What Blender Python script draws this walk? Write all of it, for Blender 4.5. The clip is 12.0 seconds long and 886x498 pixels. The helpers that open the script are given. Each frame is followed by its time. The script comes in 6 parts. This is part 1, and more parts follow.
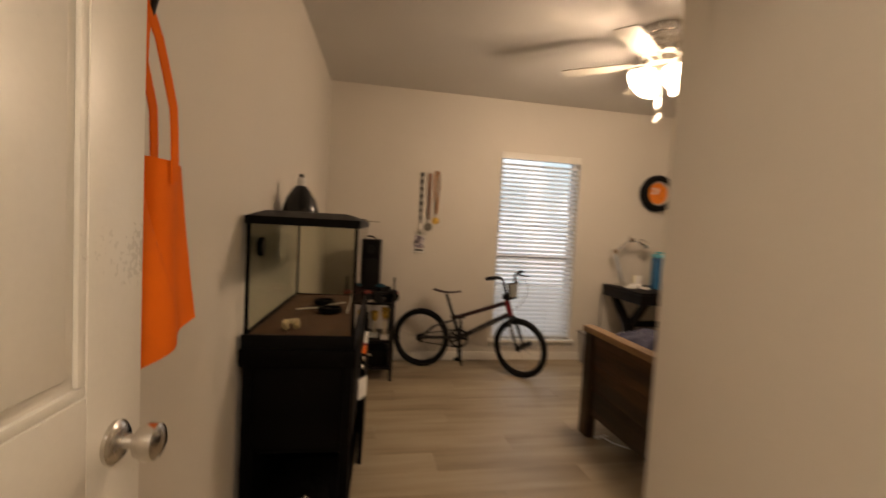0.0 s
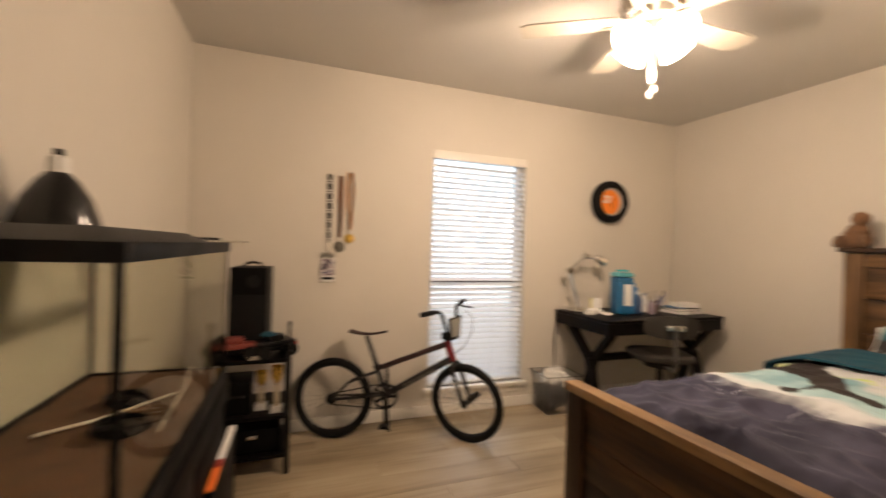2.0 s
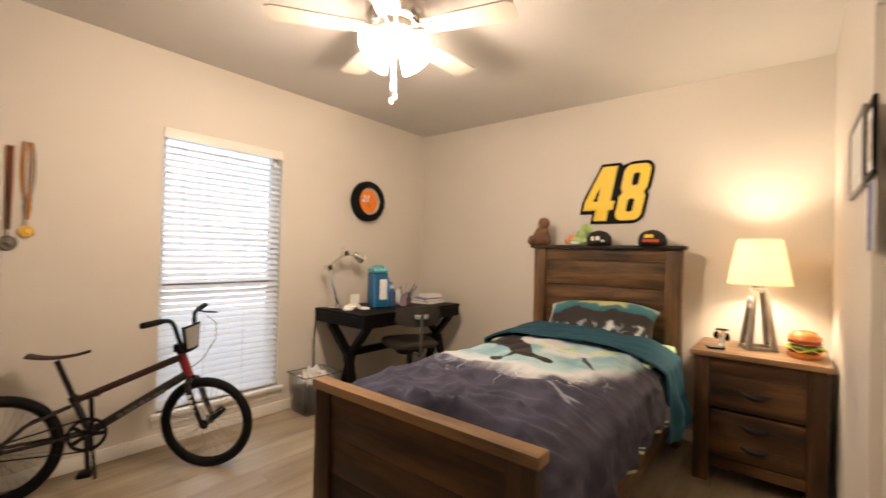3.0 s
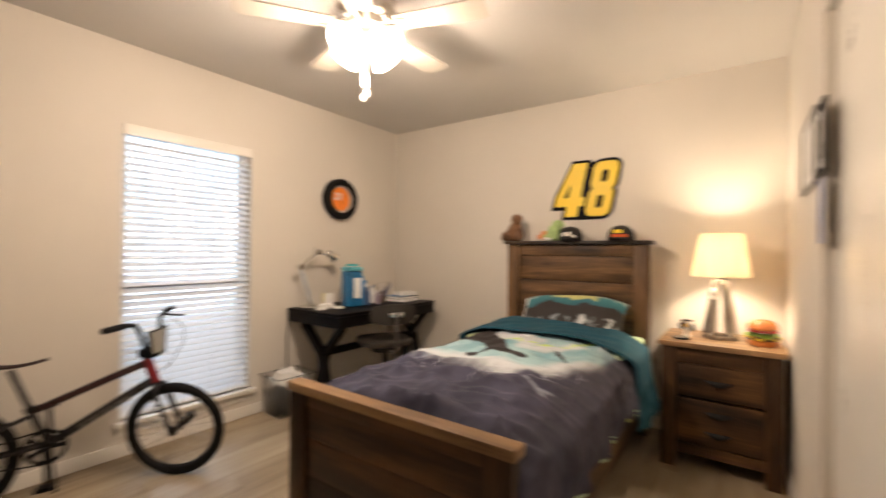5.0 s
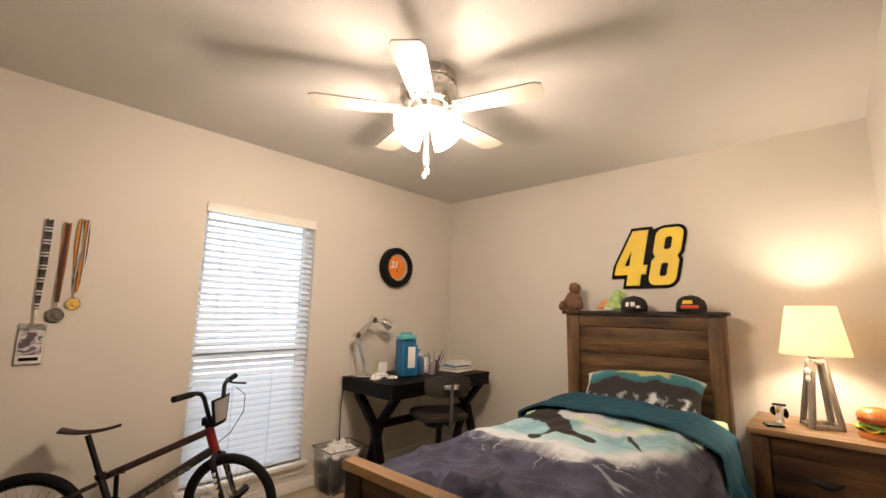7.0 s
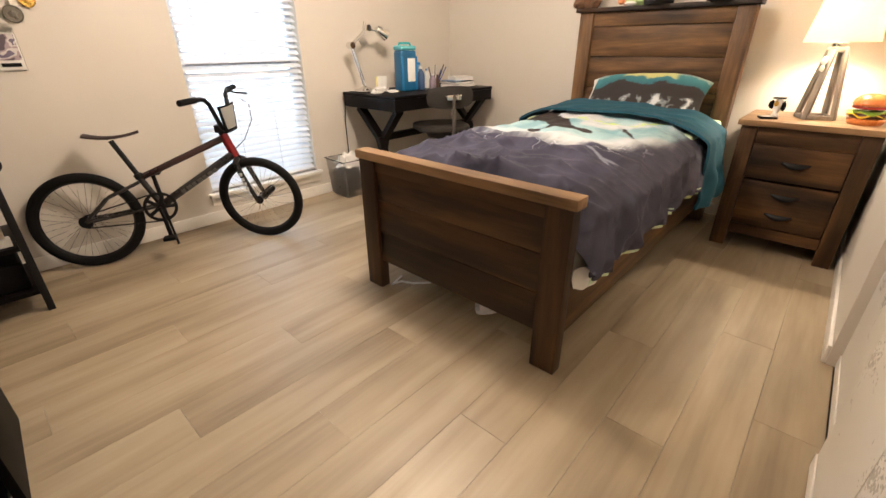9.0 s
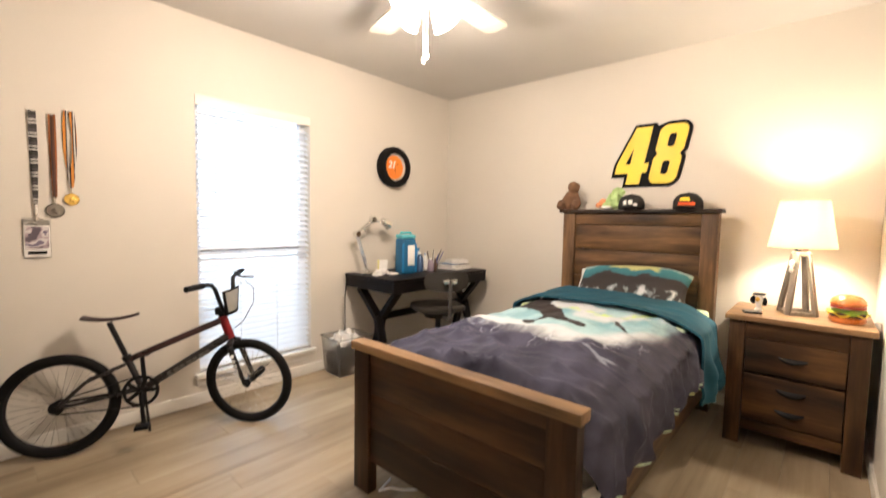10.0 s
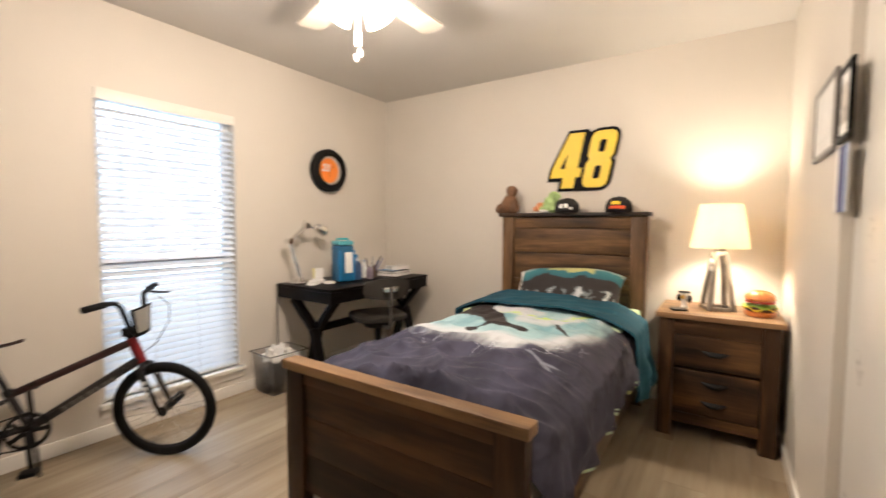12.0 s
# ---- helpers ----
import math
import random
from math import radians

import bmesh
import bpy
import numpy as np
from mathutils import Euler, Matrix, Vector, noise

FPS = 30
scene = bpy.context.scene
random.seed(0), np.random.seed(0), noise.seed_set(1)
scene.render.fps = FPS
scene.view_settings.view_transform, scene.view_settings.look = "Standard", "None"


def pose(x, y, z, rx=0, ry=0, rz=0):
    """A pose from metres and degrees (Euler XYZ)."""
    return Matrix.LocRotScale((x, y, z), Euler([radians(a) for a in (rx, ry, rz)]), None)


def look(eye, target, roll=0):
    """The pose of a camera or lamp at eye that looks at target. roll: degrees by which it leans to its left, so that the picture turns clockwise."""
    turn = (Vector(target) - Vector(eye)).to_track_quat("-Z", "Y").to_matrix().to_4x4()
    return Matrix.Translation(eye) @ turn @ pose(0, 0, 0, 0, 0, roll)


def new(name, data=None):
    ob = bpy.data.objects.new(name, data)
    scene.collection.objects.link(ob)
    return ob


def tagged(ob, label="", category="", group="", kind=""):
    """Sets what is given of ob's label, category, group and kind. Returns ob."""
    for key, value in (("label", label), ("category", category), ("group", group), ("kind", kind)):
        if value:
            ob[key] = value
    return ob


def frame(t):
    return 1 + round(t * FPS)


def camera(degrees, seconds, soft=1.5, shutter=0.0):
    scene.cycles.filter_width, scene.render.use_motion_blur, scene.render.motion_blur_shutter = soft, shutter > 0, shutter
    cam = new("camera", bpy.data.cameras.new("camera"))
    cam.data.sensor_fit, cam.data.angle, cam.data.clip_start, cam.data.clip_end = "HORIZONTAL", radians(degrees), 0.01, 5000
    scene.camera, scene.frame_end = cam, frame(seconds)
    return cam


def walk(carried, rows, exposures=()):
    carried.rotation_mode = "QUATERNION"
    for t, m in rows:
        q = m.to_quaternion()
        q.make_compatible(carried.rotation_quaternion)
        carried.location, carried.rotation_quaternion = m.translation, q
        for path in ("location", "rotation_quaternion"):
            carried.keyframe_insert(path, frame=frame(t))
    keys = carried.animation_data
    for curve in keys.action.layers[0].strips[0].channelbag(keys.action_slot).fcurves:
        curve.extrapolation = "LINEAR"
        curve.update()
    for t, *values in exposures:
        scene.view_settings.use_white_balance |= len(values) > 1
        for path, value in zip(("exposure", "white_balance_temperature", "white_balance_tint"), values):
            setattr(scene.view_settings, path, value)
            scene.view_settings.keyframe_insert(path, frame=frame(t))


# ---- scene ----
cam = camera(92.3, 12.0, shutter=0.6)
EXPOSURES = [(0.0, -0.86, 7000, 16), (0.5, -0.65, 6980, 16), (1.0, -0.38, 6950, 17), (1.5, -0.18, 6800, 16), (2.5, -0.15, 6450, 15), (3.0, -0.02, 6250, 15), (5.0, -0.05, 6100, 14), (5.5, 0.0, 6050, 14), (7.0, -0.12, 6000, 13), (7.5, -0.38, 5950, 13), (9.5, 0.72, 5750, 11), (10.0, 0.57, 5700, 11), (10.5, 0.37, 5650, 11), (11.0, 0.2, 5630, 11), (12.0, 0.25, 5600, 11)]
PATH = [
    (0, (1.441, 3.631, 1.23), (1.8, 5.596, 1.128), 3.1),
    (0.5, (1.463, 3.898, 1.216), (1.522, 5.897, 1.177), 2.2),
    (0.8, (1.451, 4.053, 1.235), (1.571, 6.05, 1.209), 0.0),
    (1, (1.471, 4.157, 1.221), (1.631, 6.15, 1.173), 0.6),
    (1.5, (1.53, 4.374, 1.233), (1.791, 6.357, 1.217), 1.9),
    (2, (1.617, 4.507, 1.242), (2.331, 6.375, 1.235), 1.7),
    (2.5, (1.677, 4.545, 1.231), (2.887, 6.138, 1.23), 1.0),
    (3, (1.722, 4.473, 1.226), (3.272, 5.736, 1.246), 1.4),
    (4.8, (1.738, 4.439, 1.226), (3.462, 5.453, 1.233), 0.4),
    (5, (1.718, 4.474, 1.23), (3.343, 5.64, 1.237), 0.6),
    (5.5, (1.699, 4.51, 1.223), (3.181, 5.853, 1.228), 0.8),
    (6, (1.697, 4.517, 1.237), (3.161, 5.879, 1.288), 0.6),
    (6.5, (1.697, 4.513, 1.275), (3.154, 5.85, 1.572), 1.2),
    (7, (1.695, 4.513, 1.275), (3.156, 5.847, 1.572), 1.1),
    (7.5, (1.696, 4.519, 1.199), (3.175, 5.863, 1.14), 0.9),
    (7.7, (1.699, 4.518, 1.167), (3.163, 5.853, 0.892), 0.6),
    (9.3, (1.655, 4.497, 1.082), (2.99, 5.705, 0.21), -0.3),
    (9.5, (1.66, 4.505, 1.117), (3.054, 5.783, 0.469), -0.6),
    (10, (1.679, 4.526, 1.208), (3.17, 5.852, 1.075), 1.0),
    (10.5, (1.694, 4.535, 1.213), (3.194, 5.857, 1.162), 0.8),
    (11, (1.694, 4.536, 1.219), (3.185, 5.867, 1.136), 0.8),
    (11.5, (1.704, 4.545, 1.215), (3.208, 5.86, 1.117), 1.4),
    (12, (1.747, 4.576, 1.22), (3.409, 5.682, 1.106), 0.3),
]
walk(cam, [(t, look(eye, target, roll)) for t, eye, target, roll in PATH],
     exposures=EXPOSURES)

# ---- plan, metres ----
XW, XE, YN, YS, ZC = 1.04, 5.035, 7.463, 4.28, 2.435
WX0, WX1, WZ0, WZ1 = 2.65, 3.445, 0.205, 1.96

# ---- world and lights ----
world = bpy.data.worlds.new("world")
scene.world = world
world.use_nodes = True
wn = world.node_tree.nodes
sky = wn.new("ShaderNodeTexSky")
sky.sky_type = "NISHITA"
sky.sun_disc = False
sky.sun_elevation, sky.sun_rotation = radians(50), radians(200)
world.node_tree.links.new(sky.outputs[0], wn["Background"].inputs[0])
wn["Background"].inputs[1].default_value = 0.1

sun = new("sun", bpy.data.lights.new("sun", "SUN"))
sun.data.energy, sun.data.angle, sun.data.color = 2.0, radians(0.5), (1, 0.95, 0.88)
sun.matrix_world = look((0, 0, 10), (1.5, 4.0, 0))

FAN_GLOW, FAN_WATTS, LAMP_WATTS, HALL_WATTS, SKY_GLOW = 14.0, 79.0, 33.0, 185.0, 2.25
WARM = (1.0, 0.77, 0.55)


# ---- mesh helpers ----
def finish(me, smooth=38):
    me.polygons.foreach_set("use_smooth", [True] * len(me.polygons))
    me.set_sharp_from_angle(angle=radians(smooth))


def part(name, bm, material, parent=None, label="", smooth=38):
    me = bpy.data.meshes.new(name)
    bmesh.ops.recalc_face_normals(bm, faces=bm.faces)
    bm.to_mesh(me)
    bm.free()
    finish(me, smooth)
    me.materials.append(material)
    ob = new(name, me)
    if parent:
        ob.parent = parent
    if label:
        ob["label"] = label
    return ob


def thing(name, at, label, category, turn=0.0, group="", kind=""):
    ob = new(name)
    ob.empty_display_size = 0.05
    ob.matrix_world = pose(*at, 0, 0, turn)
    return tagged(ob, label, category, group, kind)


def box(bm, x0, x1, y0, y1, z0, z1, bevel=0.0, seg=2, m=None):
    vs = [bm.verts.new((x, y, z)) for x in (x0, x1) for y in (y0, y1) for z in (z0, z1)]
    fs = [bm.faces.new([vs[i] for i in q]) for q in ((0, 1, 3, 2), (4, 6, 7, 5), (0, 4, 5, 1), (2, 3, 7, 6), (0, 2, 6, 4), (1, 5, 7, 3))]
    if m is not None:
        bmesh.ops.transform(bm, matrix=m, verts=vs)
    if bevel:
        es = list({e for f in fs for e in f.edges})
        bmesh.ops.bevel(bm, geom=es, offset=bevel, segments=seg, affect="EDGES", profile=0.6)
    return bm


def beam(bm, p0, p1, w, h, bevel=0.003, up=(0, 0, 1)):
    """A bar of section w x h from p0 to p1."""
    p0, p1 = Vector(p0), Vector(p1)
    d = (p1 - p0)
    z = d.normalized()
    x = Vector(up).cross(z)
    x = x.normalized() if x.length > 1e-4 else Vector((1, 0, 0))
    y = z.cross(x)
    m = Matrix((x, y, z)).transposed().to_4x4()
    m.translation = p0
    return box(bm, -w / 2, w / 2, -h / 2, h / 2, 0, d.length, bevel, 1, m)


def tube(bm, pts, r, seg=8, closed=False, flat=1.0):
    """A round rod along points; r may be a list; flat squeezes it one way."""
    pts = [Vector(p) for p in pts]
    n = len(pts)
    rings, last = [], None
    for i, p in enumerate(pts):
        a = pts[(i - 1) % n] if (i or closed) else p
        b = pts[(i + 1) % n] if (i < n - 1 or closed) else p
        d = (b - a).normalized()
        if last is None:
            last = d.orthogonal().normalized()
        last = (last - d * last.dot(d)).normalized()
        s = d.cross(last)
        rr = r[i] if isinstance(r, (list, tuple)) else r
        rings.append([bm.verts.new(p + rr * (math.cos(k * math.tau / seg) * last + flat * math.sin(k * math.tau / seg) * s)) for k in range(seg)])
    pairs = list(zip(rings, rings[1:])) + ([(rings[-1], rings[0])] if closed else [])
    for A, B in pairs:
        for k in range(seg):
            bm.faces.new((A[k], A[(k + 1) % seg], B[(k + 1) % seg], B[k]))
    if not closed:
        bm.faces.new(rings[0][::-1])
        bm.faces.new(rings[-1])
    return bm


def rod(bm, p0, p1, r0, r1=None, seg=12):
    return tube(bm, [p0, p1], [r0, r0 if r1 is None else r1], seg)


def lathe(bm, profile, seg=32, m=None, closed=False):
    """Turns (radius, height) pairs about z."""
    vs, rings = [], []
    for r, z in profile:
        if r < 1e-6:
            ring = [bm.verts.new((0, 0, z))]
        else:
            ring = [bm.verts.new((r * math.cos(k * math.tau / seg), r * math.sin(k * math.tau / seg), z)) for k in range(seg)]
        rings.append(ring)
        vs += ring
    for A, B in list(zip(rings, rings[1:])) + ([(rings[-1], rings[0])] if closed else []):
        for k in range(seg):
            q = []
            for v in (A[k % len(A)], A[(k + 1) % len(A)], B[(k + 1) % len(B)], B[k % len(B)]):
                if v not in q:
                    q.append(v)
            if len(q) > 2:
                bm.faces.new(q)
    if m is not None:
        bmesh.ops.transform(bm, matrix=m, verts=vs)
    return bm


def blob(bm, c, radii, rot=(0, 0, 0), lump=0.0, seed=0.0, u=20, v=12, power=1.0):
    """A rounded lump with an uneven surface; power under 1 makes it boxier."""
    vs = bmesh.ops.create_uvsphere(bm, u_segments=u, v_segments=v, radius=1)["verts"]
    m = pose(*c, *rot)
    for w in vs:
        p = w.co.copy()
        if power != 1.0:
            p = Vector([math.copysign(abs(a) ** power, a) for a in p])
        if lump:
            p *= 1 + lump * noise.noise(p * 2.2 + Vector((seed, seed * 1.7, 0)))
        w.co = m @ Vector((p.x * radii[0], p.y * radii[1], p.z * radii[2]))
    return bm


def sheet(bm, nu, nv, f, thick=0.0):
    """A grid of points f(u, v), u and v from 0 to 1."""
    g = [[bm.verts.new(f(i / nu, j / nv)) for j in range(nv + 1)] for i in range(nu + 1)]
    fs = [bm.faces.new((g[i][j], g[i + 1][j], g[i + 1][j + 1], g[i][j + 1])) for i in range(nu) for j in range(nv)]
    if thick:
        bmesh.ops.recalc_face_normals(bm, faces=bm.faces)
        bmesh.ops.solidify(bm, geom=fs, thickness=thick)
    return bm


B = bmesh.new


def letters(name, text, size, depth, material, parent, m, shear=0.0, fat=0.0):
    """Raised characters in the built-in font, as a mesh."""
    cu = bpy.data.curves.new(name, "FONT")
    cu.body, cu.size, cu.extrude, cu.shear, cu.offset = text, size, depth, shear, fat
    cu.align_x, cu.align_y, cu.resolution_u = "CENTER", "CENTER", 4
    return from_curve(name, cu, material, parent, m)


def from_curve(name, cu, material, parent, m):
    tmp = new(name, cu)
    bpy.context.view_layer.update()
    me = bpy.data.meshes.new_from_object(tmp.evaluated_get(bpy.context.evaluated_depsgraph_get()))
    bpy.data.objects.remove(tmp)
    bpy.data.curves.remove(cu)
    me.materials.clear()
    me.materials.append(material)
    me.transform(m)
    ob = new(name, me)
    ob.parent = parent
    return ob


# ---- materials ----
def material(name):
    mt = bpy.data.materials.new(name)
    mt.use_nodes = True
    nt = mt.node_tree
    return mt, nt.nodes, nt.links, nt.nodes["Principled BSDF"]


def ramp(nodes, stops):
    r = nodes.new("ShaderNodeValToRGB")
    while len(r.color_ramp.elements) < len(stops):
        r.color_ramp.elements.new(0.5)
    for e, (p, c) in zip(r.color_ramp.elements, stops):
        e.position, e.color = p, (*c, 1)
    return r


def surf(name, col, rough=0.5, metal=0.0, var=0.18, scale=6.0, bump=0.15, fine=90.0, coat=0.0, col2=None, dist=0.002, sheen=0.0, spec=0.5):
    """A surface with broad stains, fine grain, relief and uneven gloss."""
    mt, n, l, p = material(name)
    tc = n.new("ShaderNodeTexCoord")
    a, b = n.new("ShaderNodeTexNoise"), n.new("ShaderNodeTexNoise")
    a.inputs["Scale"].default_value, a.inputs["Detail"].default_value = scale, 4
    b.inputs["Scale"].default_value, b.inputs["Detail"].default_value = fine, 3
    for t in (a, b):
        l.new(tc.outputs["Object"], t.inputs["Vector"])
    lo = tuple(c * (1 - var) for c in (col2 or col))
    hi = tuple(min(1, c * (1 + var)) for c in col)
    mix = n.new("ShaderNodeMath")
    mix.operation = "MULTIPLY_ADD"
    mix.inputs[1].default_value = 0.3
    l.new(b.outputs["Fac"], mix.inputs[0])
    sc = n.new("ShaderNodeMath")
    sc.operation = "MULTIPLY"
    sc.inputs[1].default_value = 0.7
    l.new(a.outputs["Fac"], sc.inputs[0])
    l.new(sc.outputs[0], mix.inputs[2])
    r = ramp(n, [(0.3, lo), (0.7, hi)])
    l.new(mix.outputs[0], r.inputs["Fac"])
    l.new(r.outputs["Color"], p.inputs["Base Color"])
    rr = n.new("ShaderNodeMapRange")
    rr.inputs["From Min"].default_value, rr.inputs["From Max"].default_value = 0.3, 0.7
    rr.inputs["To Min"].default_value, rr.inputs["To Max"].default_value = max(0.03, rough - 0.08), min(1, rough + 0.08)
    l.new(mix.outputs[0], rr.inputs["Value"])
    l.new(rr.outputs["Result"], p.inputs["Roughness"])
    p.inputs["Metallic"].default_value = metal
    p.inputs["Coat Weight"].default_value = coat
    p.inputs["Sheen Weight"].default_value = sheen
    p.inputs["Specular IOR Level"].default_value = spec
    if bump:
        bp = n.new("ShaderNodeBump")
        bp.inputs["Strength"].default_value, bp.inputs["Distance"].default_value = bump, dist
        l.new(b.outputs["Fac"], bp.inputs["Height"])
        l.new(bp.outputs["Normal"], p.inputs["Normal"])
    return mt


def wood(name, dark, mid, light, axis="x", rough=0.5, patch=0.6, grain=26.0, shift=False, spec=0.5):
    """Planed boards: grain stretched along an axis, darker patches, knots' shadows."""
    mt, n, l, p = material(name)
    tc, mp = n.new("ShaderNodeTexCoord"), n.new("ShaderNodeMapping")
    l.new(tc.outputs["Object"], mp.inputs["Vector"])
    stretch = {"x": (0.07, 1, 1), "y": (1, 0.07, 1), "z": (1, 1, 0.07)}[axis]
    mp.inputs["Scale"].default_value = stretch
    oi = n.new("ShaderNodeObjectInfo")
    cx = n.new("ShaderNodeCombineXYZ")
    for k in range(3):
        mu = n.new("ShaderNodeMath")
        mu.operation = "MULTIPLY"
        mu.inputs[1].default_value = (37.0, 61.0, 23.0)[k]
        l.new(oi.outputs["Random"], mu.inputs[0])
        l.new(mu.outputs[0], cx.inputs[k])
    l.new(cx.outputs[0], mp.inputs["Location"])
    g, w, q = n.new("ShaderNodeTexNoise"), n.new("ShaderNodeTexNoise"), n.new("ShaderNodeTexNoise")
    g.inputs["Scale"].default_value, g.inputs["Detail"].default_value, g.inputs["Distortion"].default_value = grain, 6, 0.6
    w.inputs["Scale"].default_value, w.inputs["Detail"].default_value = grain * 7, 2
    q.inputs["Scale"].default_value, q.inputs["Detail"].default_value = grain * 0.55, 4
    mq = n.new("ShaderNodeMapping")
    mq.inputs["Scale"].default_value = {"x": (0.24, 1, 1), "y": (1, 0.24, 1), "z": (1, 1, 0.24)}[axis]
    l.new(tc.outputs["Object"], mq.inputs["Vector"])
    l.new(cx.outputs[0], mq.inputs["Location"])
    for t, m_ in ((g, mp), (w, mp), (q, mq)):
        l.new(m_.outputs["Vector"], t.inputs["Vector"])
    s1, s2 = n.new("ShaderNodeMath"), n.new("ShaderNodeMath")
    s1.operation = s2.operation = "MULTIPLY_ADD"
    s1.inputs[1].default_value = 0.22
    s2.inputs[1].default_value = patch
    l.new(w.outputs["Fac"], s1.inputs[0])
    l.new(g.outputs["Fac"], s1.inputs[2])
    l.new(q.outputs["Fac"], s2.inputs[0])
    l.new(s1.outputs[0], s2.inputs[2])
    base = 0.61 + patch * 0.5
    tone = n.new("ShaderNodeMath")
    tone.operation = "MULTIPLY_ADD"
    tone.inputs[1].default_value = 0.085 if shift else 0.05
    l.new(oi.outputs["Random"], tone.inputs[0])
    l.new(s2.outputs[0], tone.inputs[2])
    mr = n.new("ShaderNodeMapRange")
    mr.inputs["From Min"].default_value, mr.inputs["From Max"].default_value = base - 0.26, base + 0.32
    l.new(tone.outputs[0], mr.inputs["Value"])
    r = ramp(n, [(0.0, dark), (0.5, mid), (1.0, light)])
    l.new(mr.outputs["Result"], r.inputs["Fac"])
    l.new(r.outputs["Color"], p.inputs["Base Color"])
    p.inputs["Roughness"].default_value = rough
    p.inputs["Specular IOR Level"].default_value = spec
    bp = n.new("ShaderNodeBump")
    bp.inputs["Strength"].default_value, bp.inputs["Distance"].default_value = 0.18, 0.002
    l.new(s1.outputs[0], bp.inputs["Height"])
    l.new(bp.outputs["Normal"], p.inputs["Normal"])
    return mt


def glass(name, tint=(1, 1, 1), rough=0.0):
    mt, n, l, p = material(name)
    p.inputs["Base Color"].default_value = (*tint, 1)
    p.inputs["Transmission Weight"].default_value = 1
    p.inputs["Roughness"].default_value = rough
    p.inputs["IOR"].default_value = 1.1
    return mt


def glow(name, col, strength, base=(0.9, 0.9, 0.9)):
    mt, n, l, p = material(name)
    p.inputs["Base Color"].default_value = (*base, 1)
    p.inputs["Emission Color"].default_value = (*col, 1)
    p.inputs["Emission Strength"].default_value = strength
    return mt


WALL = surf("wall_paint", (0.665, 0.622, 0.555), 0.6, var=0.035, scale=1.5, bump=0.25, fine=160, dist=0.0015)
CEIL = surf("ceiling_paint", (0.60, 0.578, 0.545), 0.85, var=0.04, scale=2, bump=0.5, fine=110, dist=0.003)
TRIM = surf("trim_paint", (0.80, 0.77, 0.71), 0.35, var=0.04, scale=5, bump=0.06)
DOORP = surf("door_paint", (0.80, 0.77, 0.70), 0.32, var=0.04, scale=4, bump=0.08)
OAK = wood("oak_planks", (0.205, 0.155, 0.096), (0.335, 0.265, 0.172), (0.42, 0.345, 0.237), "x", 0.42, 1.0, 8, True)
NSTD = {a: wood("nightstand_brown_" + a, (0.008, 0.004, 0.0015), (0.060, 0.0285, 0.0098), (0.155, 0.077, 0.027), a, 0.5, 1.1, 13, spec=0.3) for a in "xyz"}
RUST = {a: wood("rustic_brown_" + a, (0.020, 0.010, 0.004), (0.100, 0.051, 0.0185), (0.215, 0.115, 0.044), a, 0.5, 1.0, 16, spec=0.35) for a in "xyz"}
# Lighter rustic copy; lamplight on the top boards is put into its colour.
TOPW = {a: wood("lighter_rustic_" + a, (0.075, 0.040, 0.016), (0.22, 0.126, 0.054), (0.36, 0.222, 0.105), a, 0.5, 0.9, 14) for a in "xyz"}
# Dark mottled copy; shade on the footboard's front is partly in this colour.
DKRU = {a: wood("dark_shaded_rustic_" + a, (0.004, 0.002, 0.0008), (0.026, 0.012, 0.004), (0.088, 0.041, 0.013), a, 0.5, 1.4, 9, spec=0.35) for a in "xyz"}
TANKB = {a: wood("black_stain_" + a, (0.0008, 0.0007, 0.0007), (0.0018, 0.0014, 0.0013), (0.0035, 0.0026, 0.0024), a, 0.5, 0.6, 22, spec=0.06) for a in "xyz"}
ESPR = {a: wood("espresso_" + a, (0.0016, 0.0013, 0.0013), (0.0035, 0.0025, 0.0024), (0.0065, 0.0045, 0.004), a, 0.45, 0.6, 22, spec=0.10) for a in "xyz"}
BLACK = surf("black_plastic", (0.0035, 0.0032, 0.0032), 0.5, var=0.3, bump=0.08, spec=0.08)
RUBBER = surf("tyre_rubber", (0.0055, 0.005, 0.005), 0.75, var=0.3, bump=0.3, fine=200, spec=0.2)
MATTE = surf("matte_black_metal", (0.0055, 0.005, 0.0055), 0.45, 0.0, var=0.3, spec=0.25)
STEEL = surf("brushed_steel", (0.62, 0.59, 0.55), 0.25, 1.0, var=0.1, scale=20)
CHROME = surf("chrome", (0.75, 0.74, 0.72), 0.12, 1.0, var=0.05, bump=0)
GREYP = surf("grey_metal", (0.085, 0.078, 0.07), 0.45, 0.2, var=0.15)
WHITE = surf("white_plastic", (0.80, 0.80, 0.79), 0.4, var=0.05)
PAPER = surf("paper", (0.80, 0.79, 0.76), 0.8, var=0.06, scale=30)
ORANGE = surf("orange_canvas", (0.76, 0.140, 0.005), 0.85, var=0.12, scale=8, bump=0.35, fine=420, spec=0.2)
PANE = glass("window_glass")
CLEAR = glass("clear_plastic", (0.92, 0.94, 0.95), 0.08)
RED = surf("red_paint", (0.45, 0.03, 0.02), 0.35)
YELLOW = surf("yellow_vinyl", (0.90, 0.64, 0.025), 0.5, var=0.05)
BLUE = surf("blue_plastic", (0.02, 0.18, 0.42), 0.35)
TEAL = surf("teal_cloth", (0.004, 0.062, 0.100), 0.85, var=0.25, scale=5, bump=0.3, fine=300)
GOLD = surf("gold_metal", (0.75, 0.50, 0.12), 0.3, 1.0)

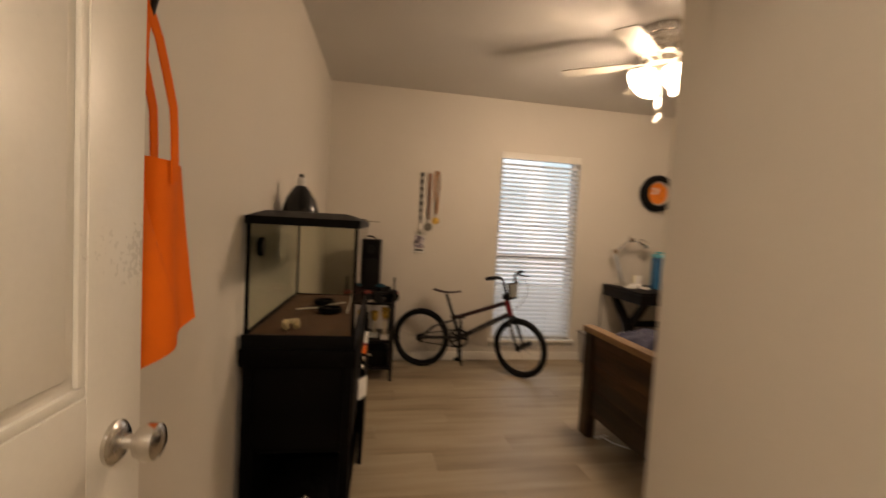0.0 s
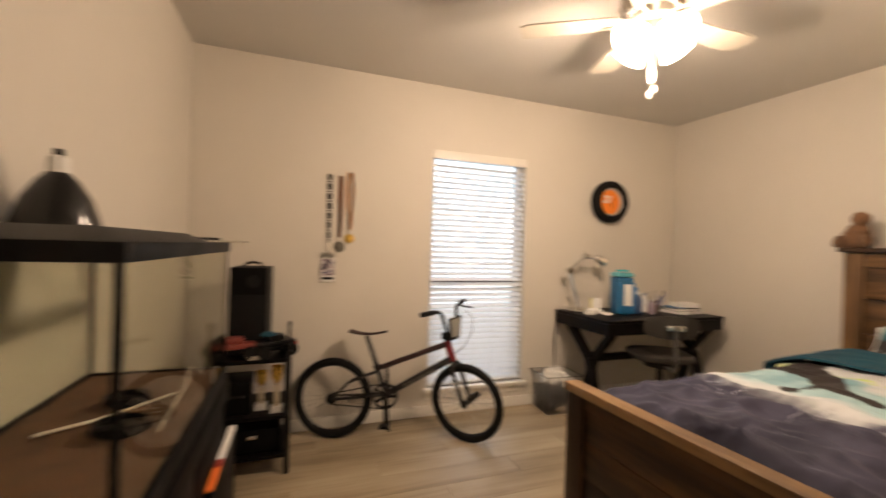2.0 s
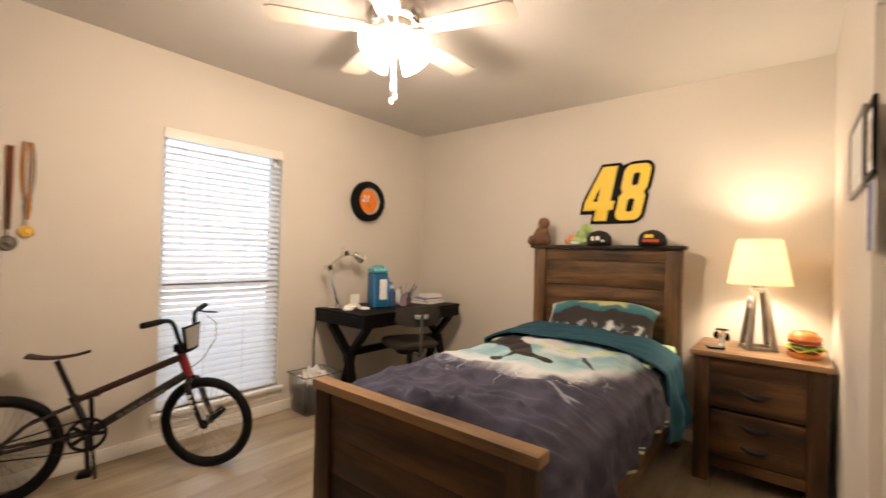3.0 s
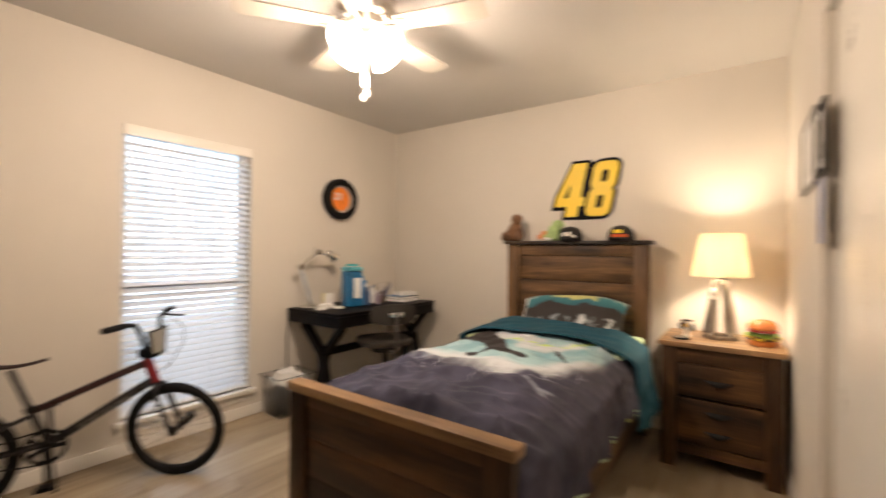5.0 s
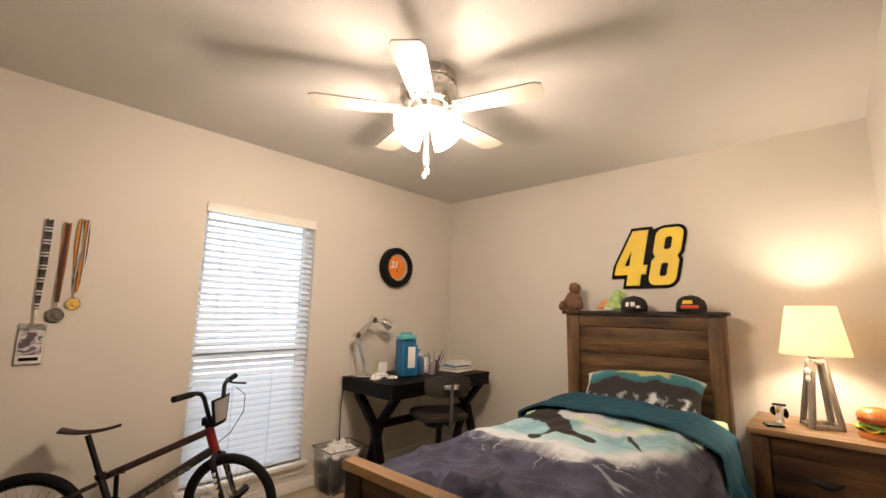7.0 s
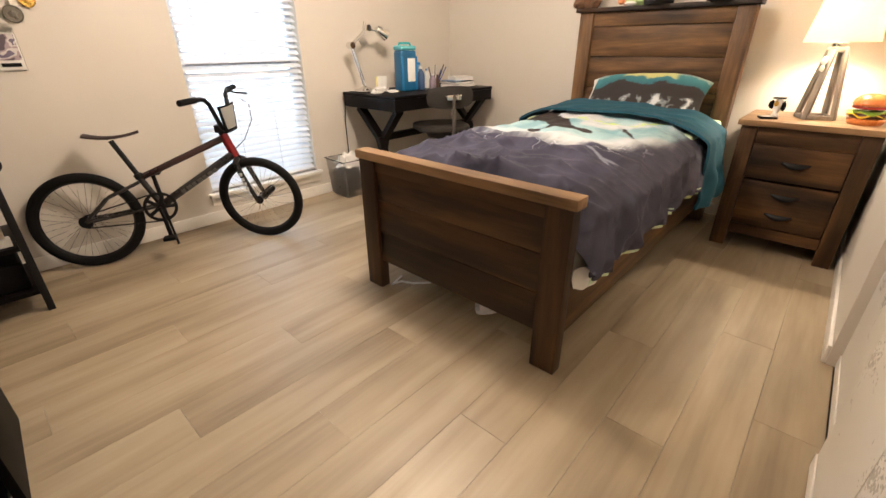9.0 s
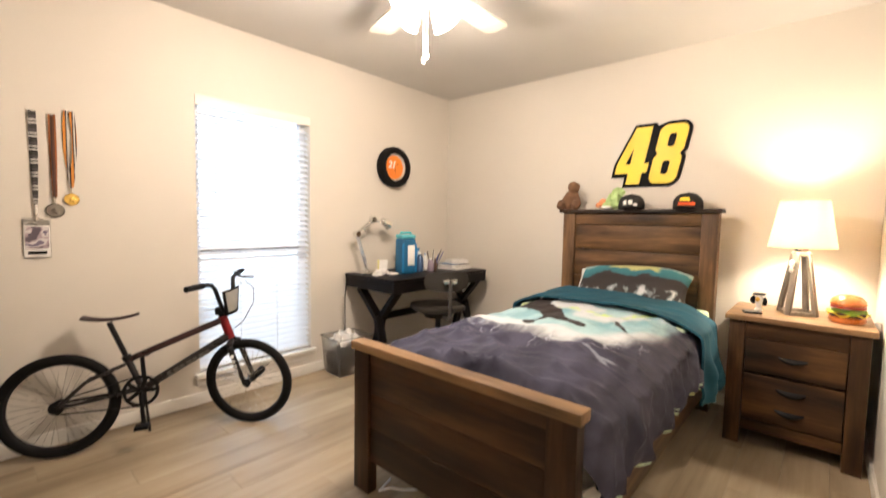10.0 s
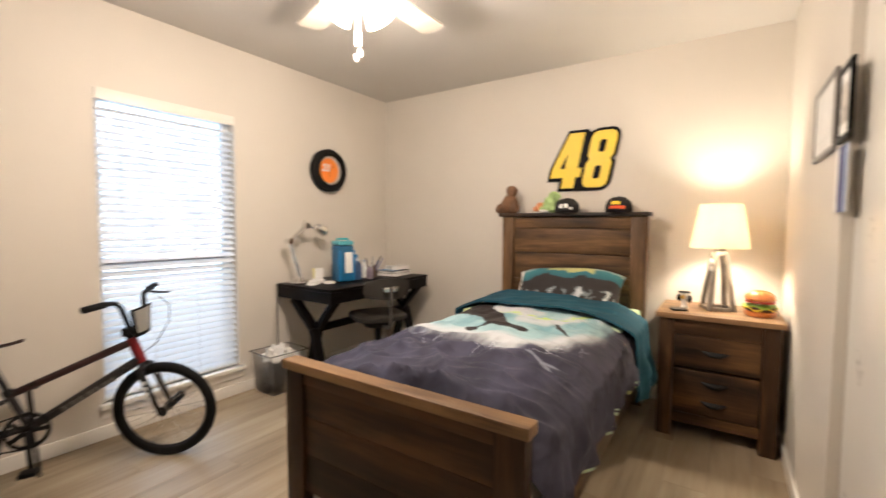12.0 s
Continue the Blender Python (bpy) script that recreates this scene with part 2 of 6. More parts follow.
# ---- structure ----
def solid(name, boxes, material, label, category, bevel=0.0):
    bm = B()
    for b in boxes:
        box(bm, *b, bevel)
    return tagged(part(name, bm, material, None), label, category, kind="structure")


T = 0.13
solid("wall_north", [(0.9, WX0, YN, YN + T, 0, ZC), (WX1, XE + T, YN, YN + T, 0, ZC), (WX0, WX1, YN, YN + T, 0, WZ0), (WX0, WX1, YN, YN + T, WZ1, ZC)],
      WALL, "cream painted drywall with the window opening", "wall")
solid("wall_east", [(XE, XE + T, YS - T, YN, 0, ZC)], WALL, "cream painted drywall behind the bed", "wall")
WEST = pose(1.092, YN, 0, 0, 0, -2.25)  # the west wall runs a little out of square
ww_ = tagged(part("wall_west", box(B(), -T, 0, -5.95, 0.06, 0, ZC), WALL), "cream painted drywall beside the glass tank", "wall", kind="structure")
ww_.matrix_world = WEST
CX0, CX1, CZ = 2.13, 3.55, 2.03
solid("wall_south", [(CX1, XE, YS - T, YS, 0, ZC), (CX0, CX1, YS - T, YS, CZ, ZC)], WALL, "cream painted drywall with a closet opening", "wall")
solid("wall_entry", [(2.0, CX0, 1.6, 4.36, 0, ZC)], WALL, "cream painted wall end beside the entry", "wall", 0.012)
solid("wall_hall", [(0.7, 2.0, 1.47, 1.6, 0, ZC)], WALL, "cream painted hall wall", "wall")
solid("wall_closet", [(CX0, XE, YS - 0.8, YS - 0.7, 0, ZC)], WALL, "cream painted closet back wall", "wall")
solid("ceiling", [(0.6, XE + T, 1.47, YN + T, ZC, ZC + 0.1)], CEIL, "cream textured drywall ceiling", "ceiling")
floor = solid("floor", [(0.6, XE + T, 1.47, YN + T, -0.08, -0.012)], surf("underlay", (0.05, 0.04, 0.03), 0.9), "light oak plank floor", "floor")

# door frame of the entry, behind which the hall goes on
solid("door_frame", [(0.90, 1.04, 3.44, 3.58, 0, 2.06), (1.93, 2.0, 3.44, 3.58, 0, 2.06), (0.90, 2.0, 3.44, 3.58, 2.06, 2.13)], TRIM, "cream painted wooden door frame", "door frame", 0.004)
solid("wall_above_door", [(0.90, 2.0, 3.45, 3.57, 2.13, ZC)], WALL, "cream painted drywall over the entry door", "wall")

# baseboards, with a rounded top edge
def baseboard(name, x0, x1, y0, y1):
    bm = box(B(), x0, x1, y0, y1, 0.0, 0.078, 0.005, 2)
    return tagged(part(name, bm, TRIM), "white painted wooden baseboard", "baseboard", kind="structure")


baseboard("baseboard", 1.107, XE - 0.015, YN - 0.014, YN)
baseboard("baseboard", XE - 0.014, XE, YS, YN)
baseboard("baseboard", 0, 0.014, -3.0, -0.015).matrix_world = WEST
baseboard("baseboard", CX1 + 0.002, XE - 0.016, YS, YS + 0.014)
baseboard("baseboard", 1.986, 2.0, 3.6, 4.345)

# closet: two panels, the far one set back
def closet_panel(x0, x1, y, label):
    t = thing("closet_door", (x0, y, 0.012), label, "closet door", kind="structure")
    w = x1 - x0
    part("panel", box(B(), 0, w, -0.03, 0, 0, 2.0, 0.003), DOORP, t)
    part("bottom_rail", box(B(), 0.01, w - 0.01, 0.001, 0.006, 0.0, 0.05, 0.001), TRIM, t)
    return t


closet_panel(2.93, CX1 - 0.003, YS - 0.032, "white painted closet door panel, set back")
closet_panel(2.55, 2.965, YS - 0.001, "white painted closet door panel, closed")
closet_panel(CX0 + 0.003, 2.546, YS - 0.001, "white painted closet door panel, closed")
solid("closet_track", [(CX0, CX1, YS - 0.12, YS - 0.004, CZ - 0.016, CZ)], TRIM, "white closet door track", "track")

# ---- window ----
win = thing("window_1", (WX0, YN, WZ0), "white single-hung window in a drywall recess", "window", kind="structure")
ww, wh = WX1 - WX0, WZ1 - WZ0
part("window_sill", box(B(), -0.03, ww + 0.03, -0.045, 0.075, -0.028, 0.0, 0.006), TRIM, win, "white painted sill board")
part("apron", box(B(), -0.02, ww + 0.02, -0.012, -0.0005, -0.085, -0.029, 0.003), TRIM, win)
VINYL = surf("white_vinyl", (0.78, 0.79, 0.80), 0.35, var=0.03)
RAILM = surf("grey_rail", (0.35, 0.37, 0.39), 0.4, 0.3, var=0.05)
bm = B()
for b in ((0, 0.045, 0.078, 0.13, 0, wh), (ww - 0.045, ww, 0.078, 0.13, 0, wh), (0.045, ww - 0.045, 0.078, 0.13, 0, 0.045), (0.045, ww - 0.045, 0.078, 0.13, wh - 0.045, wh)):
    box(bm, *b, 0.003)
part("window_frame", bm, VINYL, win)
part("meeting_rail", box(B(), 0.045, ww - 0.045, 0.08, 0.125, 0.748, 0.808, 0.003), RAILM, win, "grey meeting rail")
for z0, z1 in ((0.045, 0.755), (0.80, wh - 0.045)):
    p_ = part("pane", box(B(), 0.045, ww - 0.045, 0.10, 0.104, z0, z1), PANE, win)
    p_.visible_shadow = False

SLAT = surf("blind_slat", (0.79, 0.825, 0.87), 0.45, var=0.03, scale=20)
blind = thing("window_blind", (WX0, YN, WZ0), "white horizontal slat blind, lowered, slats half open", "window blind")
bm = B()
sheet(bm, 1, 6, lambda u, v: Vector((0.006 + u * (ww - 0.012), (v - 0.5) * 0.05, 0.004 * (1 - (2 * v - 1) ** 2))), 0.002)
slat = part("slat", bm, SLAT, blind)
slat.matrix_basis = pose(0, 0.038, 0.035, 31)
SLATS = 41
PITCH = (wh - 0.10) / SLATS
for k in range(1, SLATS):
    s = slat.copy()
    scene.collection.objects.link(s)
    s.matrix_basis = pose(0, 0.038, 0.035 + k * PITCH, 31 + random.uniform(-2, 2), 0, random.uniform(-0.15, 0.15))
part("valance", box(B(), 0.002, ww - 0.002, -0.006, 0.006, wh - 0.06, wh + 0.003, 0.002), TRIM, blind, "cream valance board")
part("head_rail", box(B(), 0.004, ww - 0.004, 0.016, 0.066, wh - 0.05, wh - 0.004, 0.003), VINYL, blind)
part("bottom_rail", box(B(), 0.006, ww - 0.006, 0.014, 0.062, 0.004, 0.018, 0.004), VINYL, blind)
CORD = surf("cord", (0.70, 0.71, 0.72), 0.8)
for x in (0.27, 0.53):
    part("ladder_cord", rod(B(), (x, 0.013, 0.01), (x, 0.013, wh - 0.04), 0.0016, seg=5), CORD, blind)
part("tilt_wand", rod(B(), (0.12, 0.006, wh - 0.72), (0.12, 0.004, wh - 0.07), 0.004, seg=6), CLEAR, blind)

# outside: pale ground and bright distance
bm = B()
sheet(bm, 1, 1, lambda u, v: Vector((-40 + 86 * u, YN + T + 60 * v, -0.25)))
tagged(part("ground", bm, surf("pale_ground", (0.60, 0.62, 0.58), 0.9, scale=0.8)), "pale sunlit ground outside", "ground", kind="structure")
bm = B()
sheet(bm, 1, 1, lambda u, v: Vector((-9 + 24 * u, 15.0, -0.25 + 10 * v)))
def distance():
    """Bright sky above, pale hazy leaves and trunks below it."""
    mt, n, l, p = material("bright_distance")
    tc, mp, ns = n.new("ShaderNodeTexCoord"), n.new("ShaderNodeMapping"), n.new("ShaderNodeTexNoise")
    l.new(tc.outputs["Object"], mp.inputs["Vector"])
    mp.inputs["Scale"].default_value = (1.0, 1.0, 0.55)
    l.new(mp.outputs["Vector"], ns.inputs["Vector"])
    ns.inputs["Scale"].default_value, ns.inputs["Detail"].default_value = 1.1, 6
    r = ramp(n, [(0.40, (0.42, 0.56, 0.60)), (0.50, (0.80, 0.91, 0.98)), (0.62, (0.95, 0.98, 1.0))])
    l.new(ns.outputs["Fac"], r.inputs["Fac"])
    l.new(r.outputs["Color"], p.inputs["Emission Color"])
    p.inputs["Base Color"].default_value = (0.5, 0.55, 0.6, 1)
    p.inputs["Emission Strength"].default_value = SKY_GLOW
    return mt


tagged(part("backdrop", bm, distance()), "bright hazy distance outside the window", "backdrop", kind="structure")

# ---- bed ----
def bed():
    t = thing("bed", (2.80, 4.98, 0), "rustic brown wooden twin bed with panelled footboard and headboard", "bed")
    W = 1.10
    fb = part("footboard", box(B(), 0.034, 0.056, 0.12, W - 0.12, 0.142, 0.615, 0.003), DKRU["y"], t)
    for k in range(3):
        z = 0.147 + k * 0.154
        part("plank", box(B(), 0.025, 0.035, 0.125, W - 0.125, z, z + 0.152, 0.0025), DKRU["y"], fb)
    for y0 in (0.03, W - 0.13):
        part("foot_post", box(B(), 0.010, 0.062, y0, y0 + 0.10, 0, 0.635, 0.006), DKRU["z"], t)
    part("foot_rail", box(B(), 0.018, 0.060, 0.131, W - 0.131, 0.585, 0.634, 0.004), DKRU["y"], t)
    part("foot_cap", box(B(), -0.002, 0.068, 0.016, W - 0.022, 0.636, 0.674, 0.006), TOPW["y"], t, "lighter cap board")
    hb = part("headboard", box(B(), 2.07, 2.10, 0.12, W - 0.10, 0.25, 1.26, 0.003), RUST["y"], t)
    for k, (z0, z1) in enumerate(((0.40, 0.60), (0.604, 0.805), (0.809, 1.01), (1.014, 1.20))):
        part("plank", box(B(), 2.055, 2.071, 0.125, W - 0.105, z0, z1, 0.005), RUST["y"], hb)
    for y0 in (0.035, W - 0.115):
        part("head_post", box(B(), 2.03, 2.12, y0, y0 + 0.095, 0, 1.285, 0.006), RUST["z"], t)
    part("head_rail", box(B(), 2.04, 2.11, 0.132, W - 0.117, 1.20, 1.284, 0.004), RUST["y"], t)
    part("head_cap", box(B(), 2.005, 2.135, 0.015, W + 0.005, 1.286, 1.312, 0.005), DKRU["y"], t)
    for y0 in (0.045, W - 0.075):
        part("side_rail", box(B(), 0.063, 2.029, y0, y0 + 0.03, 0.14, 0.33, 0.004), RUST["x"], t)
    for k in range(8):
        part("slat", box(B(), 0.25 + k * 0.23, 0.33 + k * 0.23, 0.076, W - 0.076, 0.215, 0.235, 0.003), TOPW["y"], t)
    return t


bed()

MATT = surf("white_ticking", (0.74, 0.72, 0.68), 0.85, var=0.06, scale=12, bump=0.3, fine=250)
bm = box(B(), 2.872, 4.825, 5.045, 6.015, 0.237, 0.585, 0.05, 4)
tagged(part("mattress", bm, MATT), "white quilted twin mattress on the bed frame", "mattress")
GREENSH = surf("printed_sheet", (0.45, 0.62, 0.50), 0.85, var=0.3, scale=16, col2=(0.70, 0.78, 0.30), bump=0.2, fine=250)
bm = box(B(), 4.15, 4.825, 5.03, 6.03, 0.46, 0.665, 0.04, 4)
tagged(part("fitted_sheet", bm, GREENSH), "pale green patterned sheet over the mattress head", "bed sheet")

bm = B()
sheet(bm, 14, 10, lambda u, v: Vector((2.878 + 0.20 * u, 5.018 - 0.014 * math.sin(math.pi * u) - 0.010 * v + 0.006 * math.sin(11 * u + 3 * v), 0.40 - 0.095 * v * (0.45 + 0.55 * math.sin(math.pi * (0.12 + 0.62 * u))))), 0.004)
tagged(part("bed_sheet", bm, MATT, smooth=60), "white sheet corner hanging over the bed rail", "bed sheet")


def duvet_print():
    """Slate cloth that fades to a pale band with torn edges and dark shapes near the head."""
    mt, n, l, p = material("duvet_print")
    tc = n.new("ShaderNodeTexCoord")
    sep = n.new("ShaderNodeSeparateXYZ")
    l.new(tc.outputs["Object"], sep.inputs[0])

    def val(op, a, b=None, c=None):
        m = n.new("ShaderNodeMath")
        m.operation = op
        for k, v in enumerate((a, b, c)):
            if v is None:
                continue
            if isinstance(v, (int, float)):
                m.inputs[k].default_value = v
            else:
                l.new(v, m.inputs[k])
        return m.outputs[0]

    def ntex(scale, detail=4, stretch=(1, 1, 1)):
        mp = n.new("ShaderNodeMapping")
        mp.inputs["Scale"].default_value = stretch
        l.new(tc.outputs["Object"], mp.inputs["Vector"])
        t = n.new("ShaderNodeTexNoise")
        t.inputs["Scale"].default_value, t.inputs["Detail"].default_value = scale, detail
        l.new(mp.outputs["Vector"], t.inputs["Vector"])
        return t.outputs["Fac"]

    def mixc(f, a, b):
        m = n.new("ShaderNodeMix")
        m.data_type = "RGBA"
        l.new(f, m.inputs["Factor"])
        for k, v in ((6, a), (7, b)):
            if isinstance(v, tuple):
                m.inputs[k].default_value = (*v, 1)
            else:
                l.new(v, m.inputs[k])
        return m.outputs[2]

    def step(v, lo, hi):
        r = n.new("ShaderNodeMapRange")
        r.interpolation_type = "SMOOTHSTEP"
        r.inputs["From Min"].default_value, r.inputs["From Max"].default_value = lo, hi
        l.new(v, r.inputs["Value"])
        return r.outputs["Result"]

    X, Y = sep.outputs["X"], sep.outputs["Y"]
    broad, mid, fine = ntex(3.0), ntex(7.0, 5, (0.5, 1, 1)), ntex(14.0, 4)
    # the pale band bends towards the head on the near side
    along = val("ADD", X, val("MULTIPLY", val("SUBTRACT", broad, 0.5), 0.12))
    along = val("SUBTRACT", along, val("MULTIPLY", val("MAXIMUM", val("SUBTRACT", 0.36, Y), 0.0), 1.35))
    along = val("SUBTRACT", along, val("MULTIPLY", val("MAXIMUM", val("SUBTRACT", Y, 0.60), 0.0), 0.15))
    slate = mixc(step(mid, 0.35, 0.7), (0.021, 0.021, 0.044), (0.046, 0.045, 0.082))
    thread = step(val("ABSOLUTE", val("SUBTRACT", ntex(4.0, 6), 0.5)), 0.008, 0.0)
    spray = val("MULTIPLY", step(ntex(55.0, 1), 0.70, 0.76), step(broad, 0.5, 0.6))
    mark = val("MULTIPLY", val("MAXIMUM", thread, spray), step(along, 0.16, 0.40))
    slate = mixc(mark, slate, (0.42, 0.44, 0.52))
    pale = mixc(step(mid, 0.30, 0.70), (0.17, 0.33, 0.39), (0.36, 0.53, 0.56))
    white = (0.53, 0.56, 0.58)
    torn = val("ADD", along, val("MULTIPLY", val("SUBTRACT", mid, 0.5), 0.14))
    streak = val("ADD", along, val("MULTIPLY", val("SUBTRACT", ntex(16.0, 4, (0.35, 1.6, 1)), 0.5), 0.16))
    col = mixc(step(streak, 0.37, 0.56), slate, white)
    col = mixc(step(torn, 0.56, 0.68), col, pale)
    col = mixc(val("MULTIPLY", step(torn, 0.84, 0.98), step(broad, 0.46, 0.56)), col, white)
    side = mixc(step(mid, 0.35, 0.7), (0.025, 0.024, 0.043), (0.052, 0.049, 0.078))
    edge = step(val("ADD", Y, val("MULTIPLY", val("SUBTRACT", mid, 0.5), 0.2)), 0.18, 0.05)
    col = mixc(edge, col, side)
    col = mixc(val("MULTIPLY", step(val("ABSOLUTE", val("SUBTRACT", torn, 1.06)), 0.060, 0.01), step(fine, 0.46, 0.58)), col, (0.50, 0.66, 0.13))
    ink = (0.016, 0.011, 0.011)
    def stroke(x0, y0, x1, y1, r0, r1, wob):
        """A tapered bar from one point to another."""
        vx, vy = x1 - x0, y1 - y0
        ax, ay = val("SUBTRACT", X, x0), val("SUBTRACT", Y, y0)
        k = val("DIVIDE", val("ADD", val("MULTIPLY", ax, vx), val("MULTIPLY", ay, vy)), vx * vx + vy * vy)
        k = val("MINIMUM", val("MAXIMUM", k, 0.0), 1.0)
        ex, ey = val("SUBTRACT", ax, val("MULTIPLY", k, vx)), val("SUBTRACT", ay, val("MULTIPLY", k, vy))
        d = val("SQRT", val("ADD", val("MULTIPLY", ex, ex), val("MULTIPLY", ey, ey)))
        d = val("SUBTRACT", d, val("MULTIPLY_ADD", k, r1 - r0, r0))
        d = val("ADD", d, val("MULTIPLY", val("SUBTRACT", fine, 0.5), wob))
        return step(d, 0.006, -0.006)

    for q in ((1.30, 0.93, 1.10, 0.90, 0.11, 0.10, 0.05), (1.08, 0.99, 1.12, 0.86, 0.06, 0.09, 0.04), (1.10, 0.86, 0.96, 0.70, 0.09, 0.068, 0.03), (0.96, 0.69, 0.80, 0.585, 0.065, 0.055, 0.02), (0.79, 0.56, 0.75, 0.42, 0.045, 0.030, 0.02),
              (0.78, 0.61, 0.68, 0.64, 0.024, 0.014, 0.01), (0.655, 0.65, 0.63, 0.655, 0.026, 0.02, 0.01), (0.98, 0.32, 0.90, 0.28, 0.014, 0.018, 0.02), (0.90, 0.28, 0.83, 0.22, 0.016, 0.006, 0.01)):
        col = mixc(stroke(*q), col, ink)
    for q in ((0.45, 0.27, 0.42, 0.19, 0.009, 0.004, 0.03), (0.42, 0.19, 0.44, 0.10, 0.006, 0.002, 0.03), (0.42, 0.20, 0.37, 0.13, 0.005, 0.002, 0.03), (0.47, 0.40, 0.44, 0.33, 0.004, 0.006, 0.03), (0.40, 0.86, 0.45, 0.80, 0.006, 0.012, 0.03)):
        col = mixc(stroke(*q), col, (0.20, 0.22, 0.27))
    l.new(col, p.inputs["Base Color"])
    p.inputs["Roughness"].default_value = 0.8
    weave = n.new("ShaderNodeBump")
    weave.inputs["Strength"].default_value, weave.inputs["Distance"].default_value = 0.9, 0.014
    crease = val("ABSOLUTE", val("SUBTRACT", ntex(4.5, 2, (1.3, 0.8, 1)), 0.5))
    l.new(val("SUBTRACT", ntex(6.0, 3, (1, 1.6, 1)), val("MINIMUM", val("MULTIPLY", crease, 3.0), 0.4)), weave.inputs["Height"])
    l.new(weave.outputs["Normal"], p.inputs["Normal"])
    return mt


def folds(x, y):
    """Creases of a thick quilt: broad waves, and crisp ridges that fan out of the foot end."""
    foot = max(0.0, min(1.0, 1 - (x - 2.90) / 0.75))
    wx = x + 0.07 * noise.noise(Vector((x * 4, y * 4, 9.0)))
    wy = y + 0.06 * noise.noise(Vector((x * 5, y * 5, 3.0)))
    def ridge(n, sharp):
        return max(0.0, 1 - sharp * abs(n)) ** 1.3
    a = noise.noise(Vector((x * 2.4, y * 3.0, 1.3)))
    b = ridge(noise.noise(Vector((wx * 6.5 + 1.5 * wy, wy * 2.6, 4.1))), 2.6)
    c = ridge(noise.noise(Vector((wx * 5.0 - 3 * wy, wy * 4.0 + wx * 2, 8.7))), 2.4)
    d = ridge(noise.noise(Vector((wx * 15.0 + 5 * wy, wy * 7.0, 2.7))), 2.4)
    return 0.020 * a + (0.010 + 0.036 * foot) * b + (0.011 + 0.020 * foot) * c + (0.003 + 0.018 * foot) * d - 0.014 * foot


def cover(name, mat_, x0, x1, y_out, drop_r, drop_l, top0, top1, nu, nv, label, cat, seed, thick, foot_tuck=0.0, skew=0.0, rough=1.0, lining=None):
    """Bedding over the mattress: a crowned top, soft shoulders and hanging sides with pleats."""
    def f(u, v):
        total = drop_r + 1.06 + drop_l
        s = v * total
        x = x0 + u * (x1 - x0) + skew * (v - 0.5)
        top = top0 + (top1 - top0) * (x - 2.95) / 1.55
        edge = 0.065
        if s < drop_r:
            k = 1 - s / drop_r
            pleat = (0.016 + 0.014 * (seed > 0)) * math.sin(x * (23 + 8 * (seed > 0)) + 2.2 * noise.noise(Vector((x * 3, seed, 0)))) * k + 0.012 * noise.noise(Vector((x * 14, k * 3, seed))) - 0.02 * max(0.0, 1 - 3 * abs(noise.noise(Vector((x * 8 + k * 1.5, k * 1.2, seed + 7))))) * (0.4 + k)
            y = 5.02 - y_out - 0.025 * k + pleat - 0.015 * math.sin(k * 3)
            z = top - edge - k * drop_r * (0.90 + 0.14 * noise.noise(Vector((x * 2.2, 3.3, seed))))
        elif s > drop_r + 1.06:
            k = (s - drop_r - 1.06) / drop_l
            y = 6.04 + y_out + 0.02 * k + 0.014 * math.sin(x * 19) * k
            z = top - edge - k * drop_l
        else:
            w = (s - drop_r) / 1.06
            y = 5.02 - y_out + w * (1.02 + 2 * y_out)
            e = min(w, 1 - w) / 0.20
            z = top - edge * (1 - min(1, e)) ** 2 + 0.036 * math.sin(math.pi * w)
            z += rough * folds(x + seed, y) * min(1, 0.25 + e)
        if foot_tuck:
            q = max(0.0, 1 - (x - x0) / 0.13)
            z -= foot_tuck * q ** 2.2 * max(0.0, min(1.0, (z - 0.40) / 0.15))
        return Vector((x - 2.95, y - 4.98, z))
    bm = B()
    sheet(bm, nu, nv, f, thick)
    ob = part(name, bm, mat_, None, smooth=80)
    ob.matrix_world = pose(2.95, 4.98, 0)
    if lining:
        bm = B()
        sheet(bm, nu, 2, lambda u, v: f(u, 0.0) + Vector((0, 0.010 + 0.006 * v, -0.03 * v + 0.012)), 0.002)
        part("lining", bm, lining, ob, "pale green patterned lining at the hem")
    return tagged(ob, label, cat)


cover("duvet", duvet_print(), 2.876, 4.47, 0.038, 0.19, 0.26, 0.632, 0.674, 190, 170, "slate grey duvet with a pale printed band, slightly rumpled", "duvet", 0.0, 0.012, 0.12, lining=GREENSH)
cover("blanket", TEAL, 4.17, 4.54, 0.07, 0.38, 0.26, 0.676, 0.714, 40, 110, "teal blanket folded across the bed head", "blanket", 5.0, 0.012, skew=0.10, rough=0.7)


